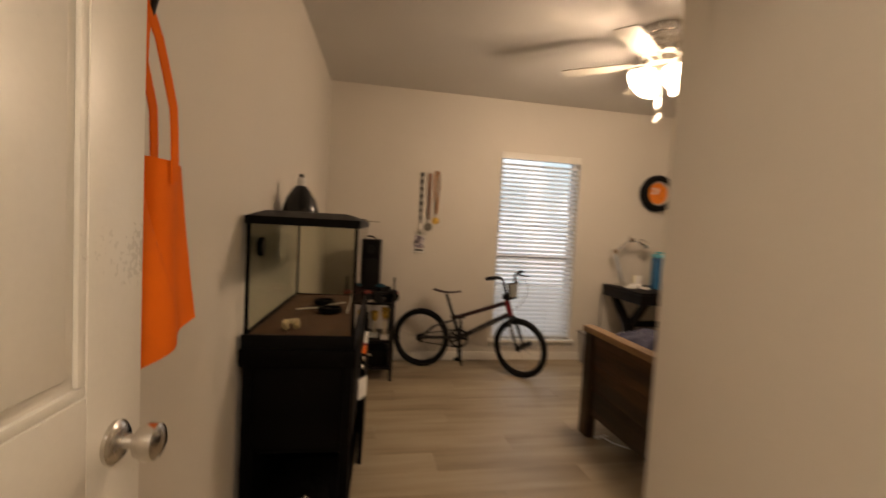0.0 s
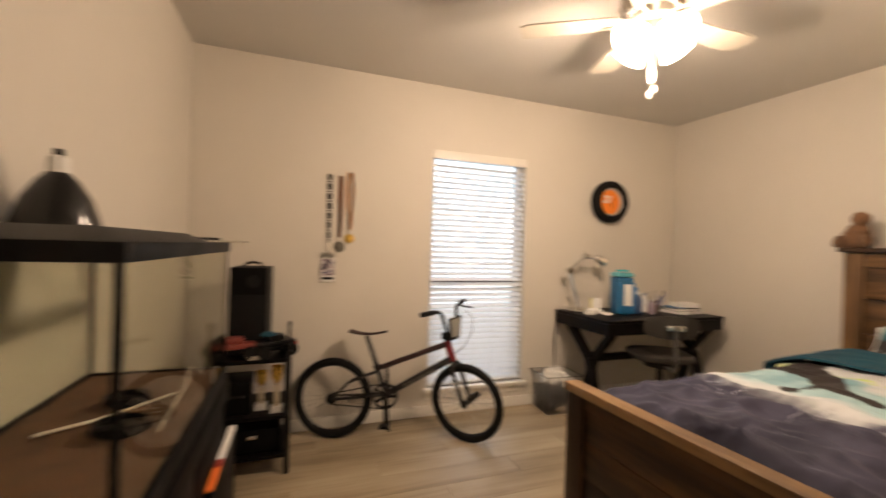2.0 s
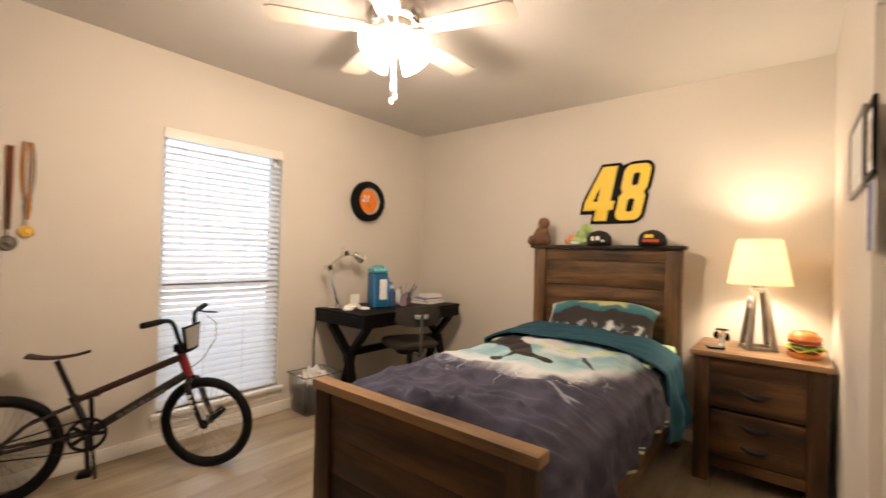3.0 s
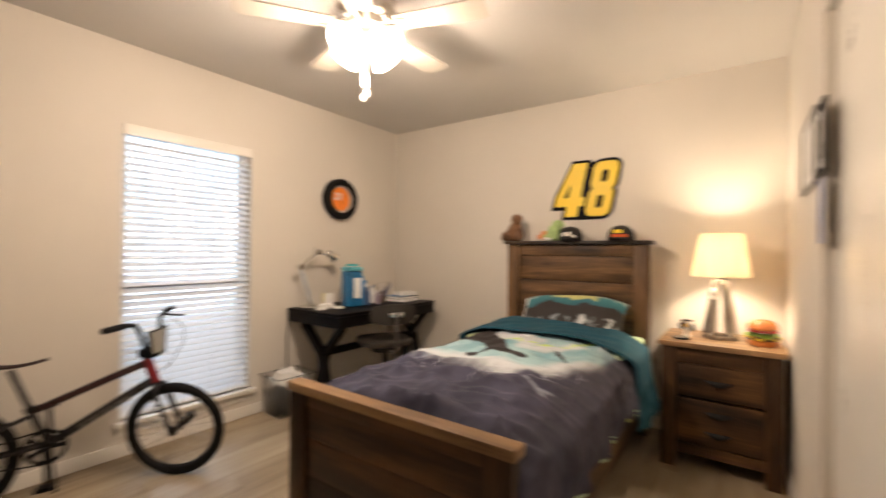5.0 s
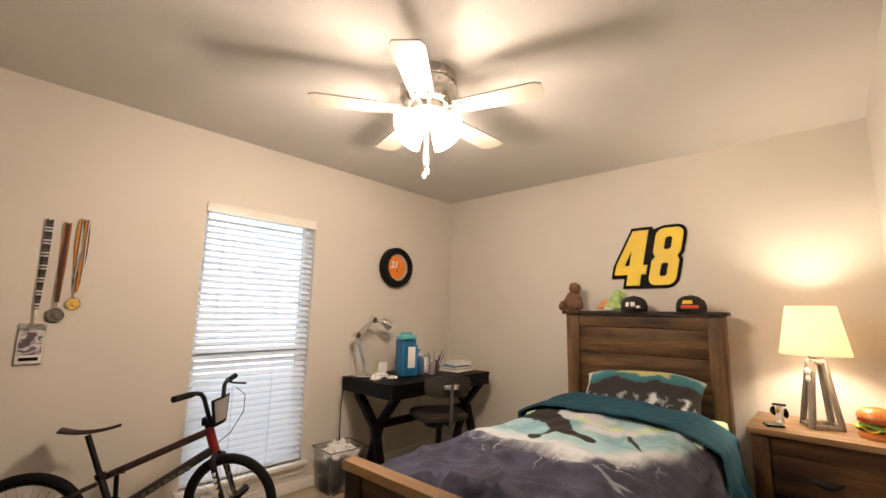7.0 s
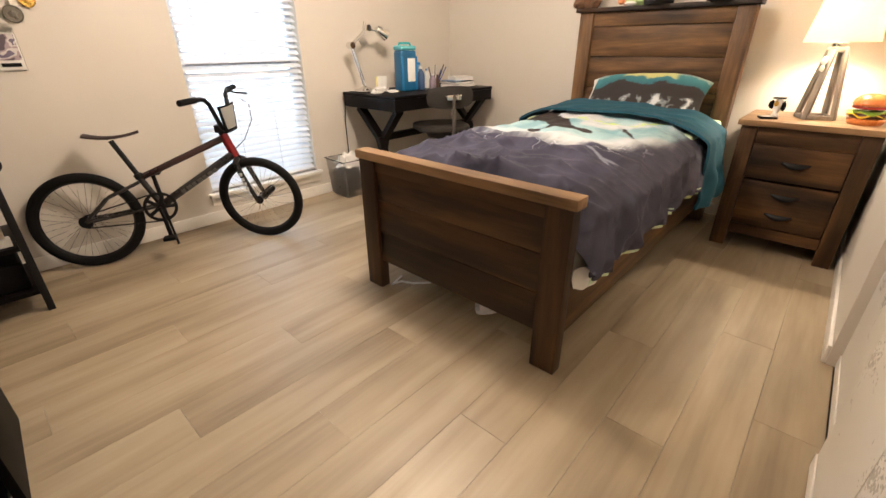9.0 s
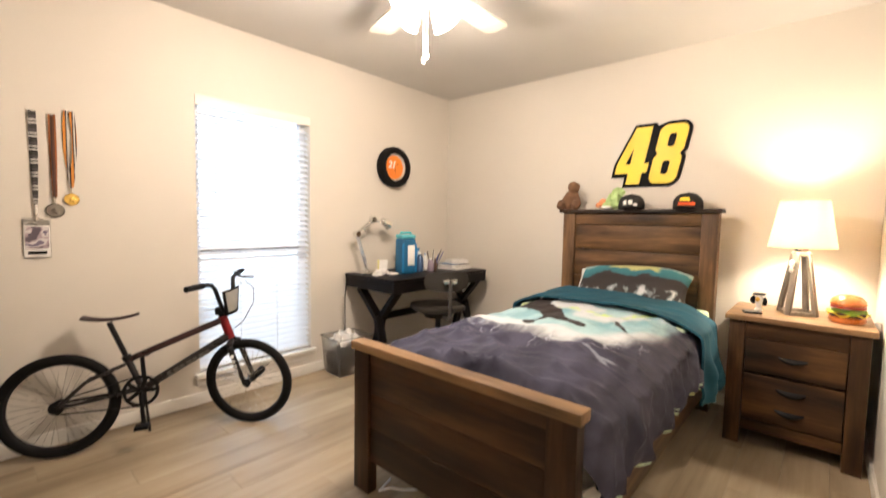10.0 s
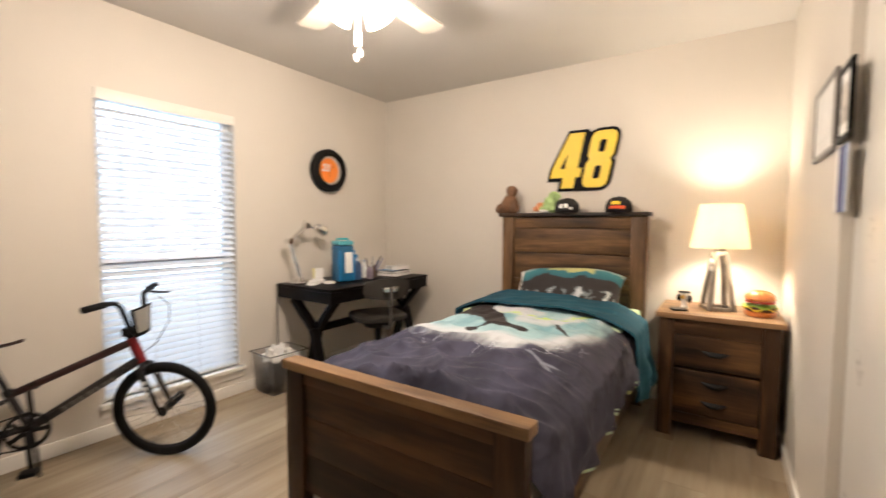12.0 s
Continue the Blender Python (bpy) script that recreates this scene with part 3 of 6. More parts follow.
def pillow_print():
    mt, n, l, p = material("pillow_print")
    tc = n.new("ShaderNodeTexCoord")
    sep = n.new("ShaderNodeSeparateXYZ")
    l.new(tc.outputs["Object"], sep.inputs[0])
    t = n.new("ShaderNodeTexNoise")
    t.inputs["Scale"].default_value, t.inputs["Detail"].default_value = 5.5, 5
    l.new(tc.outputs["Object"], t.inputs["Vector"])
    a = n.new("ShaderNodeMath")
    a.operation = "MULTIPLY_ADD"
    a.inputs[1].default_value = 0.22
    l.new(t.outputs["Fac"], a.inputs[0])
    l.new(sep.outputs["Z"], a.inputs[2])
    r = ramp(n, [(0.0, (0.03, 0.025, 0.022)), (0.245, (0.020, 0.015, 0.014)), (0.285, (0.024, 0.018, 0.017)), (0.295, (0.025, 0.12, 0.15)), (0.37, (0.05, 0.20, 0.23)), (0.385, (0.30, 0.40, 0.38))])
    l.new(a.outputs[0], r.inputs["Fac"])

    def band(socket, lo, hi):
        q = n.new("ShaderNodeMapRange")
        q.interpolation_type = "SMOOTHSTEP"
        q.inputs["From Min"].default_value, q.inputs["From Max"].default_value = lo, hi
        l.new(socket, q.inputs["Value"])
        return q.outputs["Result"]

    def both(x, y):
        q = n.new("ShaderNodeMath")
        q.operation = "MULTIPLY"
        l.new(x, q.inputs[0])
        l.new(y, q.inputs[1])
        return q.outputs[0]

    def over(f, below, c):
        q = n.new("ShaderNodeMix")
        q.data_type = "RGBA"
        l.new(f, q.inputs["Factor"])
        l.new(below, q.inputs[6])
        q.inputs[7].default_value = (*c, 1)
        return q.outputs[2]
    s = n.new("ShaderNodeTexNoise")
    s.inputs["Scale"].default_value, s.inputs["Detail"].default_value = 15.0, 5
    l.new(tc.outputs["Object"], s.inputs["Vector"])
    low = band(a.outputs[0], 0.215, 0.185)
    col = over(both(low, band(s.outputs["Fac"], 0.48, 0.56)), r.outputs["Color"], (0.20, 0.22, 0.23))
    col = over(both(low, band(s.outputs["Fac"], 0.58, 0.62)), col, (0.55, 0.57, 0.58))
    # a yellow patch on the upper edge and a pale hem at one end
    patch = both(both(band(a.outputs[0], 0.325, 0.34), band(sep.outputs["Y"], 0.16, 0.12)), band(sep.outputs["Y"], -0.20, -0.16))
    col = over(patch, col, (0.52, 0.50, 0.20))
    col = over(band(sep.outputs["Y"], 0.315, 0.33), col, (0.70, 0.69, 0.64))
    l.new(col, p.inputs["Base Color"])
    p.inputs["Roughness"].default_value = 0.8
    return mt


def pillow():
    bm = B()
    n = 36
    def f(sgn):
        def g(u, v):
            a, b = 2 * u - 1, 2 * v - 1
            h = 0.088 * (max(0, 1 - abs(a) ** 3.2) * max(0, 1 - abs(b) ** 3.0)) ** 0.55
            h += 0.006 * noise.noise(Vector((a * 4, b * 5, sgn))) * (1 - abs(a) ** 4) * (1 - abs(b) ** 4)
            pinch = 1 - 0.06 * (1 - abs(b) ** 2) * abs(a) ** 6
            tall = 0.165 * (1 - 0.07 * (1 - a * a) * abs(b) ** 6) * (1 - 0.20 * abs(a) ** 5)
            return Vector((sgn * h, a * 0.37 * pinch, 0.14 + b * tall - 0.008 * a * a + 0.012 * math.sin(0.6 - 2.2 * a)))
        return g
    sheet(bm, n, 18, f(1))
    sheet(bm, n, 18, f(-1))
    bmesh.ops.remove_doubles(bm, verts=bm.verts, dist=0.0008)
    ob = part("pillow", bm, pillow_print(), smooth=80)
    ob.matrix_world = pose(4.60, 5.49, 0.665, 0, 38, 0)
    return tagged(ob, "teal and dark printed pillow propped against the headboard", "pillow")


pillow()

# ---- nightstand ----
def nightstand():
    t = thing("nightstand", (4.485, 4.30, 0), "rustic brown wooden nightstand with three drawers", "nightstand")
    D, W = 0.50, 0.605
    part("top", box(B(), 0, D, 0, W, 0.692, 0.722, 0.005), TOPW["y"], t, "brown top board, lamplight in its colour")
    for y0 in (0.018, W - 0.093):
        part("post", box(B(), 0.02, 0.09, y0, y0 + 0.075, 0, 0.691, 0.004), NSTD["z"], t)
        part("post", box(B(), D - 0.07, D - 0.01, y0, y0 + 0.075, 0, 0.691, 0.004), NSTD["z"], t)
    for y0 in (0.022, W - 0.042):
        part("side_panel", box(B(), 0.091, D - 0.071, y0, y0 + 0.02, 0.09, 0.691, 0.002), NSTD["x"], t)
    part("top_rail", box(B(), 0.03, 0.06, 0.094, W - 0.094, 0.60, 0.691, 0.003), NSTD["y"], t)
    part("bottom_rail", box(B(), 0.03, 0.06, 0.094, W - 0.094, 0.085, 0.145, 0.003), NSTD["y"], t)
    part("back", box(B(), D - 0.03, D - 0.015, 0.094, W - 0.094, 0.09, 0.69), NSTD["y"], t)
    part("carcass", box(B(), 0.062, D - 0.04, 0.096, W - 0.096, 0.09, 0.60), BLACK, t)
    for z0, z1, zh in ((0.415, 0.598, (0.51,)), (0.150, 0.403, (0.335, 0.225))):
        d = part("drawer", box(B(), 0.024, 0.056, 0.097, W - 0.097, z0, z1, 0.004), NSTD["y"], t)
        for zc in zh:
            bm = B()
            sheet(bm, 12, 6, lambda u, v, zc=zc: Vector((0.0235 - 0.020 * math.sin(math.pi * u) ** 0.6 * math.sin(math.pi * (0.15 + 0.5 * v)), W / 2 - 0.062 + 0.124 * u, zc + 0.012 - 0.030 * v * math.sin(math.pi * (0.1 + 0.8 * u)))), 0.003)
            part("handle", bm, MATTE, d, "dark metal cup pull")
    return t


nightstand()


def table_lamp():
    t = thing("table_lamp", (4.755, 4.607, 0.722), "lit table lamp with cream tapered shade and grey wooden frame base", "lamp", 20)
    grey = wood("weathered_grey", (0.10, 0.085, 0.065), (0.22, 0.19, 0.15), (0.34, 0.30, 0.25), "z", 0.6, 0.6, 20)
    R, r_, H = 0.088, 0.036, 0.335
    c = [(math.cos(a), math.sin(a)) for a in (math.pi / 4 + k * math.pi / 2 for k in range(4))]
    for x, y in c:
        part("leg", beam(B(), (x * R, y * R, 0.0), (x * r_, y * r_, H), 0.028, 0.02, 0.002), grey, t)
    for k in range(4):
        (x0, y0), (x1, y1) = c[k], c[(k + 1) % 4]
        part("base_bar", beam(B(), (x0 * R, y0 * R, 0.011), (x1 * R, y1 * R, 0.011), 0.02, 0.02, 0.002), grey, t)
    part("top_block", box(B(), -0.034, 0.034, -0.034, 0.034, H - 0.012, H + 0.012, 0.003), grey, t)
    part("socket", lathe(B(), [(0, H + 0.012), (0.03, H + 0.012), (0.034, H + 0.03), (0.017, H + 0.034), (0.017, H + 0.055), (0, H + 0.055)], 20), STEEL, t, "brushed steel lamp neck")
    mt, n, l, p = material("shade_linen")
    tr = n.new("ShaderNodeBsdfTranslucent")
    tr.inputs["Color"].default_value = (0.55, 0.48, 0.36, 1)
    p.inputs["Base Color"].default_value = (0.85, 0.80, 0.70, 1)
    p.inputs["Roughness"].default_value = 0.9
    tcn, wv = n.new("ShaderNodeTexCoord"), n.new("ShaderNodeTexNoise")
    wv.inputs["Scale"].default_value = 260
    l.new(tcn.outputs["Object"], wv.inputs["Vector"])
    bp = n.new("ShaderNodeBump")
    bp.inputs["Strength"].default_value, bp.inputs["Distance"].default_value = 0.3, 0.001
    l.new(wv.outputs["Fac"], bp.inputs["Height"])
    l.new(bp.outputs["Normal"], p.inputs["Normal"])
    mx = n.new("ShaderNodeMixShader")
    mx.inputs[0].default_value = 0.5
    l.new(p.outputs[0], mx.inputs[1])
    l.new(tr.outputs[0], mx.inputs[2])
    l.new(mx.outputs[0], n["Material Output"].inputs["Surface"])
    z0, z1 = H + 0.035, H + 0.29
    part("shade", lathe(B(), [(0.152, z0), (0.108, z1), (0.1065, z1), (0.1505, z0)], 48, closed=True), mt, t, "cream linen shade")
    bm = B()
    for a in range(3):
        q = a * math.tau / 3
        rod(bm, (0.015 * math.cos(q), 0.015 * math.sin(q), z1 - 0.03), (0.107 * math.cos(q), 0.107 * math.sin(q), z1 - 0.006), 0.0015, seg=5)
    part("shade_spider", bm, STEEL, t)
    part("bulb", lathe(B(), [(0, H + 0.055), (0.014, H + 0.06), (0.029, H + 0.09), (0.024, H + 0.115), (0, H + 0.127)], 16), glow("bulb_glow", WARM, 12.0), t)
    part("tassel", blob(blob(B(), (-0.05, 0.055, H - 0.05), (0.012, 0.012, 0.02), lump=0.3), (-0.052, 0.056, H - 0.085), (0.01, 0.01, 0.016), lump=0.3), PAPER, t, "small white charm tied to the frame")
    lp = new("lamp_light", bpy.data.lights.new("lamp_light", "POINT"))
    lp.data.energy, lp.data.color, lp.data.shadow_soft_size = LAMP_WATTS, (1.0, 0.78, 0.52), 0.045
    lp.location = (4.755, 4.607, 0.722 + H + 0.178)
    return t


table_lamp()

# ---- ceiling fan ----
def ceiling_fan():
    t = thing("ceiling_fan", (3.085, 5.90, ZC), "white five-blade ceiling fan with a lit glass light kit", "ceiling fan", 8)
    CRM = surf("white_enamel", (0.50, 0.46, 0.39), 0.4, var=0.05)
    part("motor_housing", lathe(B(), [(0, 0), (0.135, 0), (0.14, -0.02), (0.14, -0.05), (0.133, -0.055), (0.133, -0.065), (0.14, -0.07), (0.14, -0.12), (0.12, -0.152), (0.10, -0.165), (0, -0.165)], 40), STEEL, t, "brushed metal motor housing")
    part("hub", lathe(B(), [(0, -0.166), (0.085, -0.166), (0.09, -0.196), (0.07, -0.208), (0.045, -0.212), (0.045, -0.222), (0, -0.222)], 36), CRM, t)
    for k in range(5):
        a = 64 + 72 * k
        bm = B()
        def f(u, v):
            x = 0.15 + u * 0.41
            w = 0.055 + 0.017 * u
            if u > 0.9:
                w *= math.sqrt(max(0.0, 1 - ((u - 0.9) / 0.1) ** 2 * 0.45))
            return Vector((x, (2 * v - 1) * w, 0))
        sheet(bm, 14, 4, f, 0.007)
        bmesh.ops.transform(bm, matrix=pose(0, 0, -0.186, 0, 0, a) @ pose(0, 0, 0, -3), verts=bm.verts)
        bl = part("blade", bm, CRM, t, "cream white fan blade")
        bm = B()
        beam(bm, (0.07, -0.018, -0.005), (0.20, -0.03, -0.010), 0.016, 0.006)
        beam(bm, (0.07, 0.018, -0.005), (0.20, 0.03, -0.010), 0.016, 0.006)
        bmesh.ops.transform(bm, matrix=pose(0, 0, -0.186, 0, 0, a), verts=bm.verts)
        part("blade_iron", bm, CRM, bl)
    FROST = glow("lit_frosted_glass", WARM, FAN_GLOW)
    for k in range(4):
        m = pose(0, 0, -0.232, 0, 0, 82 + 90 * k) @ pose(0.048, 0, 0, 0, 128)
        arm = part("lamp_arm", lathe(B(), [(0, -0.02), (0.02, -0.02), (0.022, 0.012), (0, 0.012)], 16, m), CRM, t)
        part("glass_shade", lathe(B(), [(0.022, 0.010), (0.036, 0.03), (0.050, 0.06), (0.062, 0.095), (0.072, 0.118), (0.070, 0.118), (0.060, 0.095), (0.048, 0.06), (0.032, 0.03), (0.020, 0.012)], 24, m, closed=True), FROST, arm, "glowing frosted glass tulip")
    part("light_cap", lathe(B(), [(0, -0.2225), (0.045, -0.2225), (0.05, -0.248), (0.03, -0.272), (0, -0.278)], 28), CRM, t)
    for x, y, z in ((0.009, 0.0, -0.47), (-0.009, 0.006, -0.495)):
        ch = part("pull_chain", rod(B(), (x * 0.7, y, -0.25), (x, y, z), 0.0022, seg=6), CHROME, t)
        part("pull_knob", lathe(B(), [(0, 0), (0.007, -0.006), (0.010, -0.02), (0.006, -0.034), (0, -0.036)], 14, pose(x, y, z)), WHITE, ch)
    for k in range(4):
        a = radians(8 + 82 + 90 * k)
        fl = new("fan_light", bpy.data.lights.new("fan_light", "POINT"))
        fl.data.energy, fl.data.color, fl.data.shadow_soft_size = FAN_WATTS / 4, WARM, 0.04
        fl.location = (3.085 + 0.115 * math.cos(a), 5.90 + 0.115 * math.sin(a), ZC - 0.375)
    return t


ceiling_fan()

# ---- desk ----
def desk():
    t = thing("desk", (3.74, 6.83, 0), "espresso brown wooden desk with crossed legs", "desk")
    L, D, H = 1.14, 0.60, 0.765
    part("top", box(B(), 0, L, 0, D, H - 0.022, H, 0.004), ESPR["x"], t)
    part("apron", box(B(), 0.004, L - 0.004, 0.004, 0.024, H - 0.105, H - 0.023, 0.002), ESPR["x"], t)
    part("apron", box(B(), 0.004, L - 0.004, D - 0.024, D - 0.004, H - 0.105, H - 0.023, 0.002), ESPR["x"], t)
    for x in (0.004, L - 0.024):
        part("apron", box(B(), x, x + 0.02, 0.025, D - 0.025, H - 0.105, H - 0.023, 0.002), ESPR["y"], t)
    for x, s in ((0.06, 1), (L - 0.06, -1)):
        for o, y0, y1 in ((-0.021, 0.10, 0.44), (0.021, 0.36, 0.05)):
            mid_ = (x + o * s, 0.225, 0.455)
            bm = beam(B(), (x + o * s, y0, 0.0), mid_, 0.04, 0.07, 0.003, (1, 0, 0))
            part("leg", beam(bm, mid_, (x + o * s, y1, H - 0.105), 0.04, 0.07, 0.003, (1, 0, 0)), ESPR["z"], t)
    part("stretcher", beam(B(), (0.11, 0.225, 0.455), (L - 0.11, 0.225, 0.455), 0.045, 0.05, 0.003), ESPR["x"], t)
    part("drawer_front", box(B(), 0.30, L - 0.30, -0.004, 0.003, H - 0.098, H - 0.03, 0.002), ESPR["x"], t)
    return t


desk()


def desk_chair():
    t = thing("desk_chair", (4.19, 6.80, 0), "dark grey swivel desk chair pushed under the desk", "chair", 62)
    CHAIRG = surf("dark_grey_vinyl", (0.030, 0.026, 0.022), 0.5, var=0.2, spec=0.3)
    part("seat", blob(B(), (0.02, 0, 0.515), (0.20, 0.205, 0.032), power=0.55, u=32, v=14), CHAIRG, t)
    part("seat_pan", lathe(B(), [(0, 0.44), (0.11, 0.44), (0.13, 0.482), (0, 0.482)], 24), MATTE, t)
    bm = B()
    sheet(bm, 16, 8, lambda u, v: Vector((-0.235 + 0.05 * (2 * u - 1) ** 2, (u - 0.5) * 0.36 * (1 - 0.10 * abs(2 * v - 1) ** 3), 0.672 + v * 0.155 - 0.02 * abs(2 * u - 1) ** 3 * (2 * v - 1))), 0.022)
    part("backrest", bm, CHAIRG, t, "curved dark grey back rest")
    part("back_stem", tube(B(), [(-0.05, 0, 0.452), (-0.22, 0, 0.46), (-0.262, 0, 0.50), (-0.265, 0, 0.77)], 0.013, 10), GREYP, t, "grey metal stem")
    part("back_bracket", box(B(), -0.272, -0.236, -0.055, 0.055, 0.735, 0.772, 0.006), STEEL, t)
    part("column", rod(B(), (0, 0, 0.09), (0, 0, 0.44), 0.026, 0.02, 16), MATTE, t)
    for k in range(5):
        a = math.tau * k / 5 + 0.3
        lg = part("base_leg", beam(B(), (0.02 * math.cos(a), 0.02 * math.sin(a), 0.095), (0.25 * math.cos(a), 0.25 * math.sin(a), 0.062), 0.035, 0.022), MATTE, t)
        x, y = 0.25 * math.cos(a), 0.25 * math.sin(a)
        part("caster", rod(B(), (x - 0.012 * math.sin(a), y + 0.012 * math.cos(a), 0.026), (x + 0.012 * math.sin(a), y - 0.012 * math.cos(a), 0.026), 0.026, seg=16), BLACK, lg)
    return t


desk_chair()

# ---- glass tank on its cabinet ----
TX0, TX1, TY0, TY1, TZ = 1.026, 1.414, 5.23, 6.16, 0.765


def tank_stand():
    t = thing("tank_cabinet", (TX0, TY0, 0), "black wooden tank stand with an open cubby end", "cabinet", -2.25)
    W, L, H = TX1 - TX0, TY1 - TY0, TZ - 0.005
    part("top_board", box(B(), -0.012, W + 0.012, -0.012, L + 0.012, H - 0.065, H, 0.005), TANKB["y"], t)
    part("bottom_board", box(B(), 0.004, W - 0.004, 0.004, L - 0.004, 0.03, 0.05, 0.002), TANKB["y"], t)
    for x in (0.0, W - 0.035):
        for y in (0.0, L - 0.035):
            part("post", box(B(), x, x + 0.035, y, y + 0.035, 0, H - 0.066, 0.003), TANKB["z"], t)
    part("back_panel", box(B(), 0.006, 0.02, 0.036, L - 0.036, 0.051, H - 0.066, 0.001), TANKB["y"], t)
    part("end_panel", box(B(), 0.036, W - 0.036, 0.010, 0.022, 0.38, H - 0.066, 0.002), TANKB["x"], t)
    part("end_panel", box(B(), 0.036, W - 0.036, L - 0.02, L - 0.008, 0.051, H - 0.066, 0.002), TANKB["x"], t)
    part("shelf", box(B(), 0.022, W - 0.02, 0.03, L - 0.03, 0.355, 0.373, 0.002), TANKB["y"], t)
    for k in range(2):
        y0 = 0.04 + k * (L - 0.08) / 2
        d = part("door", box(B(), W - 0.012, W + 0.006, y0 + 0.004, y0 + (L - 0.08) / 2 - 0.004, 0.385, H - 0.07, 0.003), TANKB["z"], t)
        yk = y0 + (0.06 if k else (L - 0.08) / 2 - 0.06)
        part("knob", blob(B(), (W + 0.018, yk, 0.56), (0.013, 0.013, 0.013), u=12, v=8), STEEL, d)
    return t


tank_stand()


def tank():
    t = thing("glass_tank", (TX0, TY0, TZ), "empty glass terrarium tank with black plastic rims", "tank", -2.25)
    W, L, H = TX1 - TX0, TY1 - TY0, 0.472
    G = glass("tank_glass", (0.80, 0.80, 0.72))
    bm = B()
    for b in ((-0.006, W + 0.006, -0.006, 0.012, -0.004, 0.045), (-0.006, W + 0.006, L - 0.012, L + 0.006, -0.004, 0.045), (-0.006, 0.012, 0.0125, L - 0.0125, -0.004, 0.045), (W - 0.012, W + 0.006, 0.0125, L - 0.0125, -0.004, 0.045)):
        box(bm, *b, 0.003)
    part("bottom_rim", bm, BLACK, t)
    bm = B()
    for b in ((-0.006, W + 0.006, -0.006, 0.02, H - 0.03, H), (-0.006, W + 0.006, L - 0.02, L + 0.006, H - 0.03, H), (-0.006, 0.02, 0.0205, L - 0.0205, H - 0.03, H), (W - 0.02, W + 0.006, 0.0205, L - 0.0205, H - 0.03, H), (0.0205, W - 0.0205, L / 2 - 0.02, L / 2 + 0.02, H - 0.02, H - 0.004)):
        box(bm, *b, 0.003)
    part("top_rim", bm, BLACK, t)
    for b in ((0.001, W - 0.001, 0.0, 0.005, 0.0, H - 0.02), (0.001, W - 0.001, L - 0.005, L, 0.0, H - 0.02), (0, 0.005, 0.006, L - 0.006, 0.0, H - 0.02), (W - 0.005, W, 0.006, L - 0.006, 0.0, H - 0.02)):
        g = part("pane", box(B(), *b), G, t)
        g.visible_shadow = False
    for x in (0.0065, W - 0.0065):
        part("corner_seal", box(B(), x - 0.006, x + 0.006, 0.0055, 0.014, 0.03, H - 0.03, 0.002), BLACK, t, "black silicone seam")
        part("corner_seal", box(B(), x - 0.006, x + 0.006, L - 0.014, L - 0.0055, 0.03, H - 0.03, 0.002), BLACK, t)
    SAND = surf("brown_substrate", (0.12, 0.060, 0.030), 0.95, var=0.35, scale=14, bump=0.6, fine=240, dist=0.004)
    bm = B()
    sheet(bm, 12, 40, lambda u, v: Vector((0.006 + u * (W - 0.012), 0.006 + v * (L - 0.012), 0.040 + 0.004 * noise.noise(Vector((u * 4, v * 9, 0))))))
    part("substrate", bm, SAND, t, "brown bedding on the tank floor")
    MESH = surf("dark_mesh", (0.012, 0.011, 0.0105), 0.6, bump=0.6, fine=700)
    bm = B()
    lo = [bm.verts.new(q + (H + 0.0005,)) for q in ((0.0, 0.0), (W, 0.0), (W, L * 0.66), (0.0, L * 0.66))]
    hi = [bm.verts.new(q + (H + 0.022,)) for q in ((0.05, 0.06), (W - 0.05, 0.06), (W - 0.05, L * 0.62), (0.05, L * 0.62))]
    bm.faces.new(hi)
    bm.faces.new(lo[::-1])
    for k in range(4):
        bm.faces.new((lo[k], lo[(k + 1) % 4], hi[(k + 1) % 4], hi[k]))
    part("lid", bm, MESH, t, "dark mesh lid with sloped edges")
    lid2 = part("glass_lid", box(B(), 0.02, W + 0.07, L * 0.67, L - 0.02, H + 0.001, H + 0.006, 0.001), G, t, "clear glass lid pushed aside")
    lid2.visible_shadow = False
    return t


tank()


